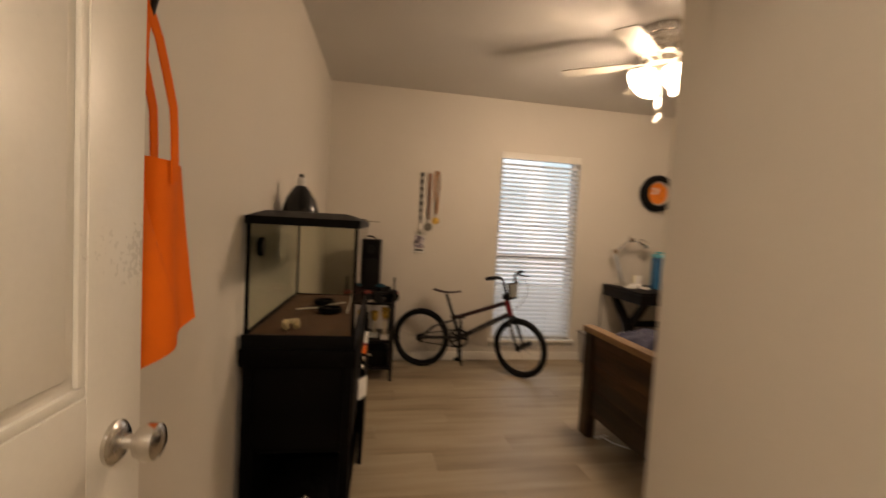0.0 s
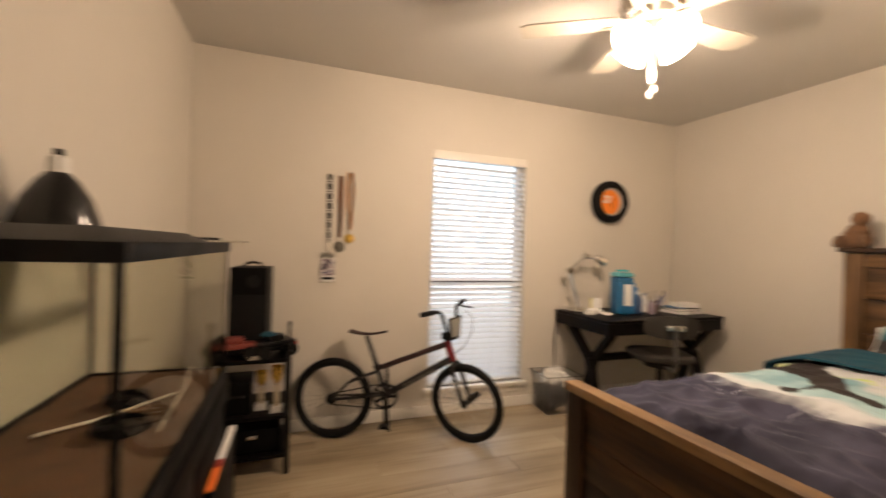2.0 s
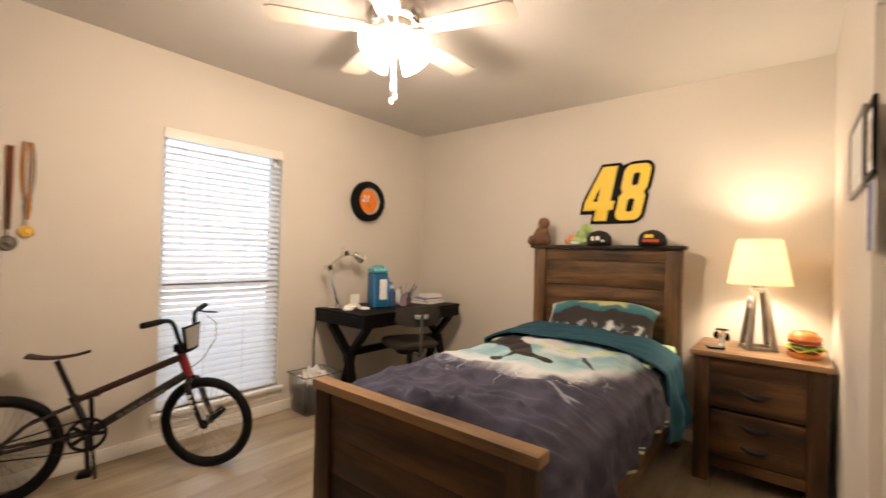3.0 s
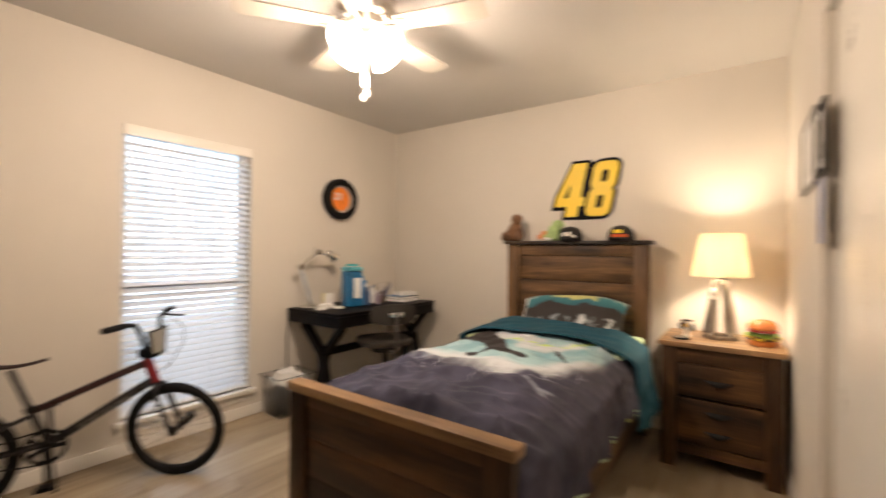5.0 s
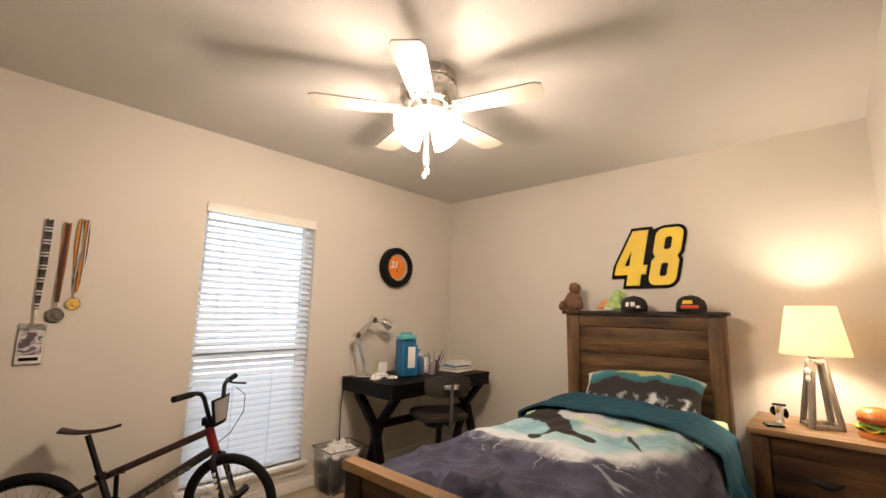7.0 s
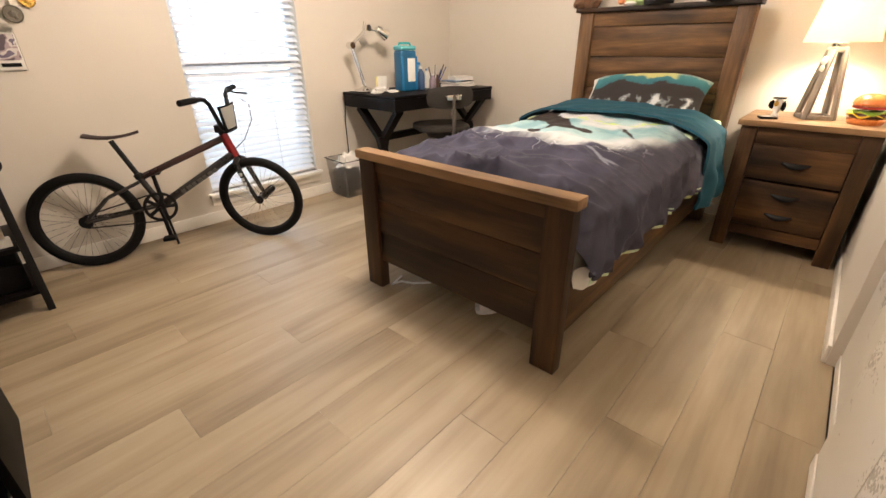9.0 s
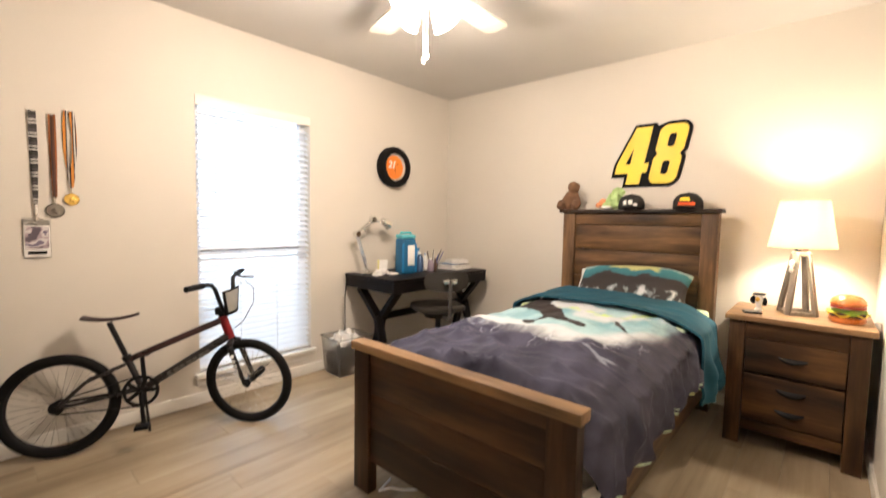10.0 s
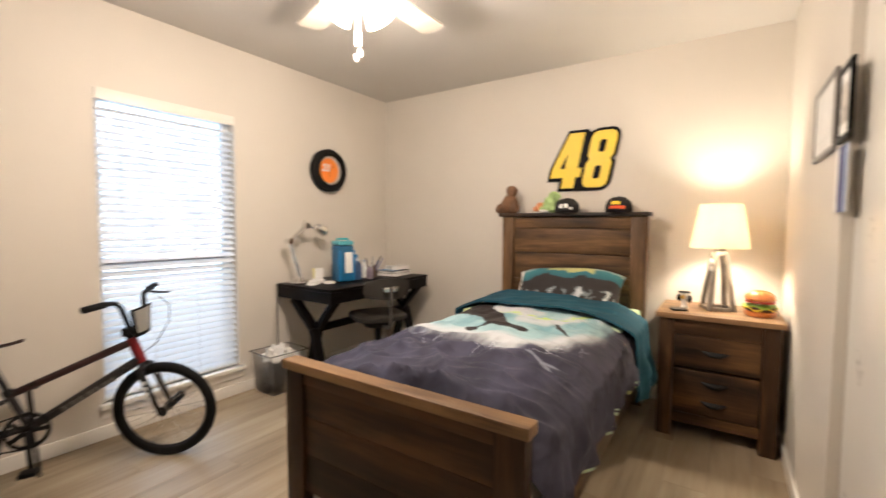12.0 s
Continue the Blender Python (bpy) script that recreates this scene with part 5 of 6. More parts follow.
PEWTER = surf("pewter", (0.17, 0.155, 0.13), 0.45, 0.8)
medal(1.990, 1.705, 1.292, 0.008, 0.024, bands("dark_orange_ribbon", [(0.10, 0.035, 0.015), (0.30, 0.10, 0.02), (0.05, 0.02, 0.012)], "X", 0.022), PEWTER, 0.037, "pewter medal on a dark orange ribbon")
medal(2.056, 1.735, 1.345, 0.036, 0.022, bands("gold_black_ribbon", [(0.62, 0.24, 0.03), (0.62, 0.24, 0.03), (0.03, 0.018, 0.018), (0.62, 0.60, 0.55), (0.03, 0.018, 0.018)], "X", 0.026), GOLD, 0.031, "gold medal on an orange, black and white ribbon")


def pass_badge():
    t = thing("event_pass", (1.918, YN, 0), "plastic event pass on a black and white lanyard", "badge")
    part("pin", rod(B(), (0, 0, 1.704), (0, -0.02, 1.706), 0.003, seg=8), STEEL, t)
    ribbon_loop(0.012, 1.71, 1.255, 0.022, bands("mono_lanyard", [(0.04, 0.035, 0.033), (0.05, 0.045, 0.042), (0.035, 0.03, 0.03), (0.62, 0.60, 0.57), (0.05, 0.045, 0.045), (0.62, 0.60, 0.57), (0.04, 0.035, 0.035), (0.10, 0.09, 0.09)], "Z", 0.065, 0.02), t, "lanyard")
    part("clip", box(B(), -0.006, 0.006, -0.014, -0.008, 1.175, 1.257, 0.002), STEEL, t)
    part("sleeve", box(B(), -0.052, 0.050, -0.008, -0.004, 0.985, 1.185, 0.004), CLEAR, t, "clear plastic sleeve")
    card = part("card", box(B(), -0.049, 0.047, -0.0105, -0.0085, 0.99, 1.148, 0.001), PAPER, t)
    PUR = striped("blurred_print", [(0.10, 0.08, 0.10), (0.38, 0.30, 0.33), (0.62, 0.58, 0.58), (0.16, 0.13, 0.2)], 30)
    part("picture", box(B(), -0.045, 0.043, -0.0125, -0.011, 1.032, 1.144), PUR, card, "greyish purple printed picture")
    part("text_bar", box(B(), -0.036, 0.034, -0.0125, -0.011, 1.004, 1.020), BLACK, card)
    return t


pass_badge()


def framed(x0, x1, z0, z1, fr, inside, label):
    t = thing("picture_frame", ((x0 + x1) / 2, YS, z0), label, "picture", group="pictures on the closet wall")
    w, h = (x1 - x0) / 2, z1 - z0
    bm = B()
    for b in ((-w, w, 0.001, 0.013, 0, 0.02), (-w, w, 0.001, 0.013, h - 0.02, h), (-w, -w + 0.02, 0.001, 0.013, 0.0205, h - 0.0205), (w - 0.02, w, 0.001, 0.013, 0.0205, h - 0.0205)):
        box(bm, *b, 0.003)
    part("frame", bm, fr, t)
    part("mat_board", box(B(), -w + 0.02, w - 0.02, 0.004, 0.008, 0.02, h - 0.02), PAPER, t)
    part("print", box(B(), -w * 0.6, w * 0.6, 0.0085, 0.0105, h * 0.24, h * 0.76), inside, t)
    return t


framed(3.66, 4.07, 1.475, 1.75, surf("grey_frame", (0.22, 0.20, 0.19), 0.4), PAPER, "grey framed print with white mat")
framed(3.44, 3.615, 1.482, 1.715, BLACK, striped("pale_print", [(0.62, 0.58, 0.52), (0.45, 0.42, 0.38), (0.7, 0.68, 0.64)], 12), "black framed print with white mat")
t_ = thing("wall_pennant", (3.545, YS, 1.265), "blue and white printed card on the wall", "card")
part("card", box(B(), -0.085, 0.085, 0.001, 0.006, 0, 0.205, 0.001), PAPER, t_)
part("blue_band", box(B(), -0.055, 0.03, 0.0065, 0.008, 0.0, 0.205), surf("navy_print", (0.012, 0.025, 0.16), 0.5), t_, "dark blue band")
part("blue_edge", box(B(), -0.085, -0.056, 0.0065, 0.008, 0.0, 0.205), surf("pale_blue_print", (0.35, 0.45, 0.68), 0.5), t_, "pale blue edge")

# ---- things on the headboard ----
HZ = 1.312
BROWNP = surf("brown_plush", (0.21, 0.105, 0.05), 0.95, var=0.3, scale=14, col2=(0.12, 0.075, 0.05), bump=0.8, fine=220, dist=0.006)
GREENP = surf("green_plush", (0.42, 0.58, 0.24), 0.95, var=0.25, scale=30, bump=0.8, fine=220, dist=0.006)
PEACH = surf("peach_plush", (0.72, 0.30, 0.13), 0.95, var=0.2, scale=30, bump=0.6, fine=220, dist=0.005)
bm = blob(B(), (4.87, 6.02, HZ + 0.068), (0.055, 0.072, 0.075), lump=0.25, seed=1)
blob(bm, (4.87, 6.0, HZ + 0.172), (0.042, 0.044, 0.046), lump=0.2, seed=2)
blob(bm, (4.84, 6.08, HZ + 0.035), (0.05, 0.04, 0.036), lump=0.3, seed=3)
blob(bm, (4.84, 5.965, HZ + 0.04), (0.05, 0.032, 0.04), lump=0.3, seed=4)
tagged(part("plush_toy", bm, BROWNP), "brown plush toy sitting on the headboard", "plush toy")
pt = thing("flower_plush", (4.86, 5.70, HZ), "green and peach plush toy lying on the headboard", "plush toy")
bm = blob(B(), (0, -0.02, 0.075), (0.045, 0.055, 0.06), lump=0.5, seed=5)
blob(bm, (0.0, -0.05, 0.125), (0.03, 0.04, 0.03), lump=0.5, seed=6)
blob(bm, (-0.02, 0.0, 0.03), (0.04, 0.06, 0.03), lump=0.5, seed=7)
part("body", bm, GREENP, pt)
part("head", blob(blob(B(), (-0.01, 0.055, 0.042), (0.032, 0.034, 0.036), lump=0.3, seed=8), (-0.03, 0.085, 0.03), (0.02, 0.02, 0.02)), PEACH, pt, "peach head")
part("foot", blob(B(), (-0.035, 0.015, 0.015), (0.03, 0.045, 0.014)), PAPER, pt)


def cap(at, turn, crown_m, brim_m, label, marks):
    t = thing("baseball_cap", at, label, "cap", turn, group="caps on the headboard")
    bm = B()
    prof = [(0.084, 0.0), (0.088, 0.02), (0.086, 0.05), (0.075, 0.078), (0.05, 0.098), (0.02, 0.106), (0, 0.107)]
    lathe(bm, prof, 30)
    for v in bm.verts:
        v.co.x *= 1.15
        v.co.z *= 0.94 + 0.06 * (v.co.x > 0)
    part("crown", bm, crown_m, t)
    bm = B()
    sheet(bm, 14, 6, lambda u, v: Vector((0.082 + v * (0.075 * math.sin(math.pi * (0.1 + 0.8 * u))) - 0.05 * (2 * u - 1) ** 2, (2 * u - 1) * 0.075, 0.006 - 0.012 * (2 * u - 1) ** 2 - 0.004 * v + 0.016)), 0.003)
    part("brim", bm, brim_m, t)
    part("button", blob(B(), (0, 0, 0.106), (0.008, 0.008, 0.005), u=10, v=6), crown_m, t)
    for a, z, w, h, mm, lb in marks:
        bm = B()
        def f(u, v, a=a, z=z, w=w, h=h):
            zz = z + (v - 0.5) * h
            r = 0.0895 if zz < 0.05 else 0.0895 - 0.55 * (zz - 0.05)
            ang = radians(a) + (u - 0.5) * w / 0.088
            return Vector((1.15 * r * math.cos(ang), r * math.sin(ang), zz))
        sheet(bm, 8, 4, f, 0.0015)
        part("patch", bm, mm, t, lb)
    return t


CAPB = surf("black_cotton", (0.012, 0.011, 0.011), 0.8, var=0.2, bump=0.3, fine=300)
ORR = surf("orange_red_cotton", (0.70, 0.10, 0.02), 0.8, bump=0.3, fine=300)
cap((4.868, 5.56, HZ), 200, CAPB, CAPB, "black baseball cap with a pale skull-like patch", [(-8, 0.048, 0.028, 0.03, PAPER, "pale embroidered patch"), (-32, 0.046, 0.022, 0.03, PAPER, "pale embroidered patch"), (14, 0.03, 0.025, 0.016, PAPER, "pale embroidered patch")])
cap((4.868, 5.20, HZ), 172, CAPB, CAPB, "black cap with yellow and orange patches", [(8, 0.064, 0.06, 0.026, YELLOW, "yellow embroidered patch"), (16, 0.032, 0.10, 0.02, ORR, "orange embroidered band")])

# ---- things on the nightstand ----
NZ = 0.722
bu = thing("toy_burger", (4.68, 4.405, NZ), "glossy plastic toy cheeseburger on the nightstand", "toy")
BUN = surf("bun_plastic", (0.62, 0.20, 0.045), 0.3, var=0.25, scale=10, coat=0.3)
part("bottom_bun", lathe(B(), [(0, 0), (0.064, 0), (0.072, 0.01), (0.073, 0.024), (0.068, 0.030), (0, 0.030)], 40), BUN, bu)
bm = B()
lathe(bm, [(0, 0.031), (0.066, 0.031), (0.073, 0.039), (0.070, 0.052), (0, 0.052)], 40)
part("patty", bm, surf("patty_brown", (0.06, 0.018, 0.008), 0.5, bump=0.7, fine=120, dist=0.005), bu, "brown patty")
def leafy(u, v, k):
    a = u * math.tau
    r = 0.03 + v * (0.05 + 0.006 * math.sin(a * 7 + k))
    return Vector((r * math.cos(a), r * math.sin(a), 0.055 + 0.006 * k - v * (0.010 + 0.008 * math.sin(a * 5 + 2 * k))))
bm = B()
sheet(bm, 48, 4, lambda u, v: leafy(u, v, 0.0), 0.004)
part("cheese", bm, YELLOW, bu, "yellow cheese slice")
bm = B()
sheet(bm, 48, 4, lambda u, v: leafy(u, v, 2.0), 0.004)
part("lettuce", bm, surf("lettuce_green", (0.25, 0.40, 0.04), 0.4), bu, "green lettuce")
part("tomato", lathe(B(), [(0, 0.075), (0.068, 0.075), (0.071, 0.081), (0.068, 0.087), (0, 0.087)], 36), surf("tomato_red", (0.35, 0.025, 0.012), 0.3), bu, "red tomato slice")
part("top_bun", lathe(B(), [(0, 0.088), (0.066, 0.088), (0.073, 0.098), (0.068, 0.116), (0.05, 0.134), (0.025, 0.142), (0, 0.144)], 40), BUN, bu)

fg = thing("figurine", (4.70, 4.775, NZ), "small white and black figurine with a flat cap", "figurine")
bm = lathe(B(), [(0, 0), (0.018, 0), (0.02, 0.008), (0.012, 0.02), (0.016, 0.045), (0.02, 0.06), (0.018, 0.08), (0.01, 0.09), (0, 0.094)], 20)
part("body", bm, PAPER, fg)
part("cap", box(B(), -0.026, 0.026, -0.03, 0.03, 0.094, 0.100, 0.002), BLACK, fg, "black square cap")
part("arm", blob(blob(B(), (0, 0.028, 0.062), (0.014, 0.014, 0.022), lump=0.3), (0, -0.026, 0.055), (0.012, 0.012, 0.024), lump=0.3), BLACK, fg)
part("arm_gold", blob(B(), (-0.016, 0.006, 0.068), (0.008, 0.012, 0.014)), GOLD, fg)
ph = thing("phone", (4.595, 4.795, NZ), "black phone lying on the nightstand", "phone", 20)
part("body", box(B(), -0.035, 0.035, -0.04, 0.04, 0.001, 0.011, 0.004), BLACK, ph)
part("screen", box(B(), -0.032, 0.032, -0.037, 0.037, 0.0115, 0.0125), surf("dark_glass", (0.01, 0.01, 0.012), 0.08, bump=0), ph)

# ---- things on and by the desk ----
DZ = 0.765
dl = thing("swing_arm_lamp", (3.86, 7.30, DZ), "chrome swing-arm desk lamp, folded over", "desk lamp", 0)
part("base", lathe(B(), [(0, 0), (0.085, 0), (0.088, 0.008), (0.08, 0.018), (0.03, 0.03), (0.014, 0.045), (0, 0.045)], 36), CHROME, dl)
bm = B()
for y in (-0.012, 0.012):
    rod(bm, (-0.0, y, 0.04), (-0.10, y, 0.325), 0.0075, seg=8)
part("lower_arm", bm, CHROME, dl)
bm = B()
for y in (-0.012, 0.012):
    rod(bm, (-0.10, y, 0.325), (0.06, y, 0.44), 0.0075, seg=8)
part("upper_arm", bm, CHROME, dl)
for x, z in ((-0.10, 0.325), (0.06, 0.44)):
    part("joint", rod(B(), (x, -0.026, z), (x, 0.026, z), 0.023, seg=16), CHROME, dl)
part("loop", tube(B(), [(0.06, 0, 0.445), (0.05, 0, 0.48), (0.035, 0, 0.485), (0.03, 0, 0.46)], 0.003, 6), CHROME, dl)
part("head_arm", rod(B(), (0.06, 0, 0.44), (0.16, -0.01, 0.415), 0.006, seg=8), CHROME, dl)
part("head", lathe(B(), [(0, 0.052), (0.014, 0.05), (0.026, 0.038), (0.034, 0.012), (0.040, -0.03), (0.044, -0.045), (0.042, -0.045), (0.038, -0.03), (0.031, 0.012), (0.022, 0.034), (0, 0.046)], 32, pose(0.185, -0.01, 0.415, 0, -62)), CHROME, dl, "small bell-shaped chrome lamp head")
for x, z in ((-0.085, 0.26), (-0.03, 0.385)):
    part("spring", tube(B(), [(x + 0.005 * math.cos(k * 1.6) + 0.0016 * k, 0.017 + 0.005 * math.sin(k * 1.6), z - 0.0022 * k) for k in range(30)], 0.0018, 5), CHROME, dl)
dp = thing("drink_cooler", (4.125, 7.12, DZ), "blue plastic cooler box with teal lid and white label", "cooler", -14)
part("body", box(B(), -0.066, 0.066, -0.065, 0.065, 0, 0.288, 0.018, 3), surf("cooler_blue", (0.010, 0.115, 0.26), 0.4), dp)
part("lid", box(B(), -0.066, 0.066, -0.065, 0.065, 0.289, 0.322, 0.014, 3), surf("teal_plastic", (0.12, 0.45, 0.52), 0.4), dp, "teal lid")
part("handle", tube(B(), [(-0.05, 0, 0.320), (-0.045, 0, 0.338), (0.045, 0, 0.338), (0.05, 0, 0.320)], 0.009, 8), surf("teal_grip", (0.05, 0.45, 0.50), 0.5), dp)
part("label_sheet", box(B(), -0.015, 0.052, -0.0675, -0.0655, 0.07, 0.235, 0.0005), PAPER, dp, "white paper label")
for x in (-0.06, 0.06):
    part("corner_rib", box(B(), x - 0.01, x + 0.01, -0.072, -0.0655, 0.01, 0.25, 0.004), BLUE, dp)


def bottle(x, y, r, h, mat_, cap_m, label):
    t = thing("bottle", (x, y, DZ), label, "bottle", group="bottles on the desk")
    part("body", lathe(B(), [(0, 0), (r * 0.9, 0), (r, 0.006), (r, h * 0.62), (r * 0.8, h * 0.75), (r * 0.4, h * 0.85), (r * 0.38, h * 0.9), (0, h * 0.9)], 20), mat_, t)
    part("cap", lathe(B(), [(0, h * 0.9), (r * 0.45, h * 0.9), (r * 0.45, h), (0, h)], 16), cap_m, t)


bottle(4.275, 7.10, 0.030, 0.17, surf("slate_blue_plastic", (0.05, 0.10, 0.22), 0.4), WHITE, "slate blue bottle with a white cap")
bottle(4.33, 7.18, 0.034, 0.20, surf("pale_blue", (0.24, 0.36, 0.55), 0.4), BLUE, "pale blue bottle with a blue cap")
bottle(4.36, 7.05, 0.028, 0.115, surf("mauve_plastic", (0.30, 0.24, 0.30), 0.5), WHITE, "mauve jar with a white cap")
bottle(4.405, 7.16, 0.026, 0.15, WHITE, BLUE, "white bottle with a blue cap")
cu = thing("pencil_cup", (4.47, 7.13, DZ), "brown cup full of pens and pencils", "pencil cup")
part("cup", lathe(B(), [(0, 0), (0.038, 0), (0.042, 0.10), (0.039, 0.10), (0.035, 0.005), (0, 0.005)], 24), surf("brown_cup", (0.10, 0.055, 0.035), 0.5), cu)
for k in range(9):
    a, q = k * 2.4, random.uniform(0.02, 0.09)
    col = (MATTE, WHITE, surf("pencil_%s" % "abc"[k % 3], ((0.5, 0.3, 0.05), (0.3, 0.05, 0.04), (0.05, 0.08, 0.3))[k % 3], 0.5))[k % 3]
    part("pen", rod(B(), (0.018 * math.cos(a), 0.018 * math.sin(a), 0.006), ((0.03 + q) * math.cos(a), (0.02 + q * 0.6) * math.sin(a), 0.13 + random.uniform(0, 0.05)), 0.0038, seg=7), col, cu)
def book(x, y, z, w, d, h, turn, m_, label):
    t = thing("book", (x, y, z), label, "book", turn, group="books on the desk")
    part("page_block", box(B(), -w / 2 + 0.004, w / 2 - 0.004, -d / 2 + 0.004, d / 2 - 0.002, 0.002, h - 0.002), PAPER, t)
    bm = B()
    for b in ((-w / 2, w / 2, -d / 2, d / 2, 0, 0.002), (-w / 2, w / 2, -d / 2, d / 2, h - 0.002, h), (-w / 2, w / 2, d / 2 - 0.002, d / 2, 0.0021, h - 0.0021)):
        box(bm, *b)
    part("cover", bm, m_, t)


book(4.72, 7.08, DZ, 0.26, 0.20, 0.022, 6, PAPER, "pale covered book lying on the desk")
book(4.715, 7.085, DZ + 0.022, 0.24, 0.18, 0.02, -5, BLACK, "dark covered book on the pile")
book(4.70, 7.10, DZ + 0.042, 0.20, 0.15, 0.008, 12, BLUE, "thin blue notebook on the pile")


def crumpled(x, y, z, r, seed, label, mat_=PAPER, flat=0.5, name="crumpled_paper", cat="paper"):
    bm = B()
    bmesh.ops.create_icosphere(bm, subdivisions=3, radius=1)
    for v in bm.verts:
        v.co *= 0.75 + 0.45 * noise.noise(v.co * 2.3 + Vector((seed, 0, 0))) + 0.2 * noise.noise(v.co * 5 + Vector((0, seed, 0)))
        v.co.z = max(v.co.z * flat, -0.45 * flat)
        v.co *= r
    lo = min(v.co.z for v in bm.verts)
    ob = part(name, bm, mat_, smooth=25)
    ob.location = (x, y, z - lo)
    return tagged(ob, label, cat)


book(4.74, 7.07, DZ + 0.05, 0.18, 0.13, 0.03, -20, PAPER, "white covered book on top of the pile")
crumpled(3.90, 7.18, DZ, 0.06, 3, "crumpled white paper on the desk")
crumpled(3.97, 7.21, DZ, 0.05, 5, "crumpled white paper on the desk")
crumpled(3.83, 7.13, DZ, 0.05, 21, "crumpled white paper on the desk", flat=0.35)
crumpled(3.965, 7.10, DZ, 0.055, 24, "crumpled white paper on the desk", flat=0.3)
card = thing("folded_card", (4.0, 7.26, DZ), "upright folded white card with yellow print", "card", -25)
part("leaf", box(B(), -0.035, 0.035, -0.001, 0.001, 0, 0.11, 0, m=pose(0, 0, 0, 10)), PAPER, card)
part("leaf", box(B(), -0.035, 0.035, 0.040, 0.042, 0, 0.11, 0, m=pose(0, 0, 0, -10)), surf("pale_yellow_card", (0.72, 0.66, 0.30), 0.7), card)
bm = tube(B(), [(3.735, 7.40, 0.70), (3.725, 7.41, 0.55), (3.72, 7.40, 0.35), (3.735, 7.42, 0.15), (3.77, 7.41, 0.02), (3.85, 7.38, 0.006), (3.95, 7.42, 0.006)], 0.004, 7)
tagged(part("power_cord", bm, BLACK), "black power cord hanging behind the desk to the floor", "cord")


def storage_bin():
    t = thing("storage_bin", (3.655, 7.29, 0), "clear plastic storage bin full of odds and ends", "storage bin", -4)
    def f(w, d, z):
        return [(-w, -d, z), (w, -d, z), (w, d, z), (-w, d, z)]
    bm = B()
    lo, hi = f(0.135, 0.115, 0.002), f(0.152, 0.130, 0.292)
    a, b = [bm.verts.new(p) for p in lo], [bm.verts.new(p) for p in hi]
    fs = [bm.faces.new(a[::-1])] + [bm.faces.new((a[k], a[(k + 1) % 4], b[(k + 1) % 4], b[k])) for k in range(4)]
    bmesh.ops.bevel(bm, geom=[e for e in bm.edges if len(e.link_faces) == 2], offset=0.015, segments=3, affect="EDGES")
    bmesh.ops.solidify(bm, geom=bm.faces[:], thickness=0.003)
    CLOUDY = glass("cloudy_plastic", (0.80, 0.79, 0.77), 0.35)
    body = part("body", bm, CLOUDY, t)
    body.visible_shadow = False
    rim = f(0.155, 0.133, 0.293)
    part("rim", tube(B(), rim, 0.003, 8, True), BLACK, t, "dark rim")
    bm = blob(B(), (-0.045, -0.03, 0.125), (0.085, 0.075, 0.10), lump=0.45, seed=2, power=0.85)
    blob(bm, (0.055, 0.02, 0.10), (0.065, 0.08, 0.085), lump=0.5, seed=9)
    blob(bm, (-0.05, 0.05, 0.06), (0.065, 0.05, 0.055), lump=0.4)
    part("contents", bm, surf("dark_fleece", (0.075, 0.068, 0.062), 0.95, bump=0.8, fine=200, dist=0.006), t, "dark fleecy bundle")
    bm = blob(B(), (-0.03, 0.02, 0.245), (0.085, 0.065, 0.075), lump=0.9, seed=4, u=28, v=18)
    blob(bm, (0.07, 0.0, 0.225), (0.06, 0.07, 0.055), lump=0.9, seed=6, u=28, v=18)
    part("plastic_wrap", bm, PAPER, t, "crumpled white bag on top")
    bm = blob(B(), (0.03, -0.06, 0.03), (0.08, 0.035, 0.022), lump=0.6, seed=13)
    part("pale_scraps", bm, surf("tan_scraps", (0.40, 0.33, 0.25), 0.8), t, "pale scraps at the bottom")
    return t


storage_bin()

# ---- black rack by the window wall ----
RX0, RX1, RY0, RY1 = 1.30, 1.69, 6.93, 7.33


def rack():
    t = thing("rack", (RX0, RY0, 0), "black wooden rack with shelves full of toys", "shelf unit")
    W, D = RX1 - RX0, RY1 - RY0
    for x in (0.0, W - 0.028):
        for y in (0.0, D - 0.028):
            part("post", box(B(), x, x + 0.028, y, y + 0.028, 0, 0.66, 0.003), MATTE, t)
    for z in (0.09, 0.30, 0.60):
        part("shelf", box(B(), 0.003, W - 0.003, 0.003, D - 0.003, z, z + 0.02, 0.003), ESPR["x"], t)
    for x in (0.014, W - 0.014):
        part("finial", lathe(B(), [(0, 0.66), (0.010, 0.66), (0.008, 0.70), (0.006, 0.79), (0.009, 0.80), (0.007, 0.82), (0, 0.822)], 12, pose(x, 0.014, 0)), MATTE, t)
        part("side_rail", beam(B(), (x, 0.03, 0.645), (x, D - 0.03, 0.645), 0.018, 0.018), MATTE, t)
    return t


rack()
sp = thing("tower_speaker", (1.475, 7.17, 0.62), "black tower speaker standing on the rack", "speaker", -6)
part("cabinet", box(B(), -0.10, 0.092, -0.11, 0.13, 0.0, 0.48, 0.006), BLACK, sp)
part("port", lathe(B(), [(0, 0.002), (0.024, 0.002), (0.030, 0.005), (0.034, 0.004), (0.036, 0.0)], 28, pose(0.02, -0.1095, 0.405, 90)), RUBBER, sp, "dark round port")
part("grille", box(B(), -0.09, 0.082, -0.116, -0.1115, 0.02, 0.33, 0.002), RUBBER, sp, "black cloth grille")
part("carry_handle", tube(B(), [(-0.05, 0, 0.478), (-0.035, 0, 0.499), (0.0, 0, 0.507), (0.035, 0, 0.499), (0.05, 0, 0.478)], 0.007, 8), BLACK, sp)


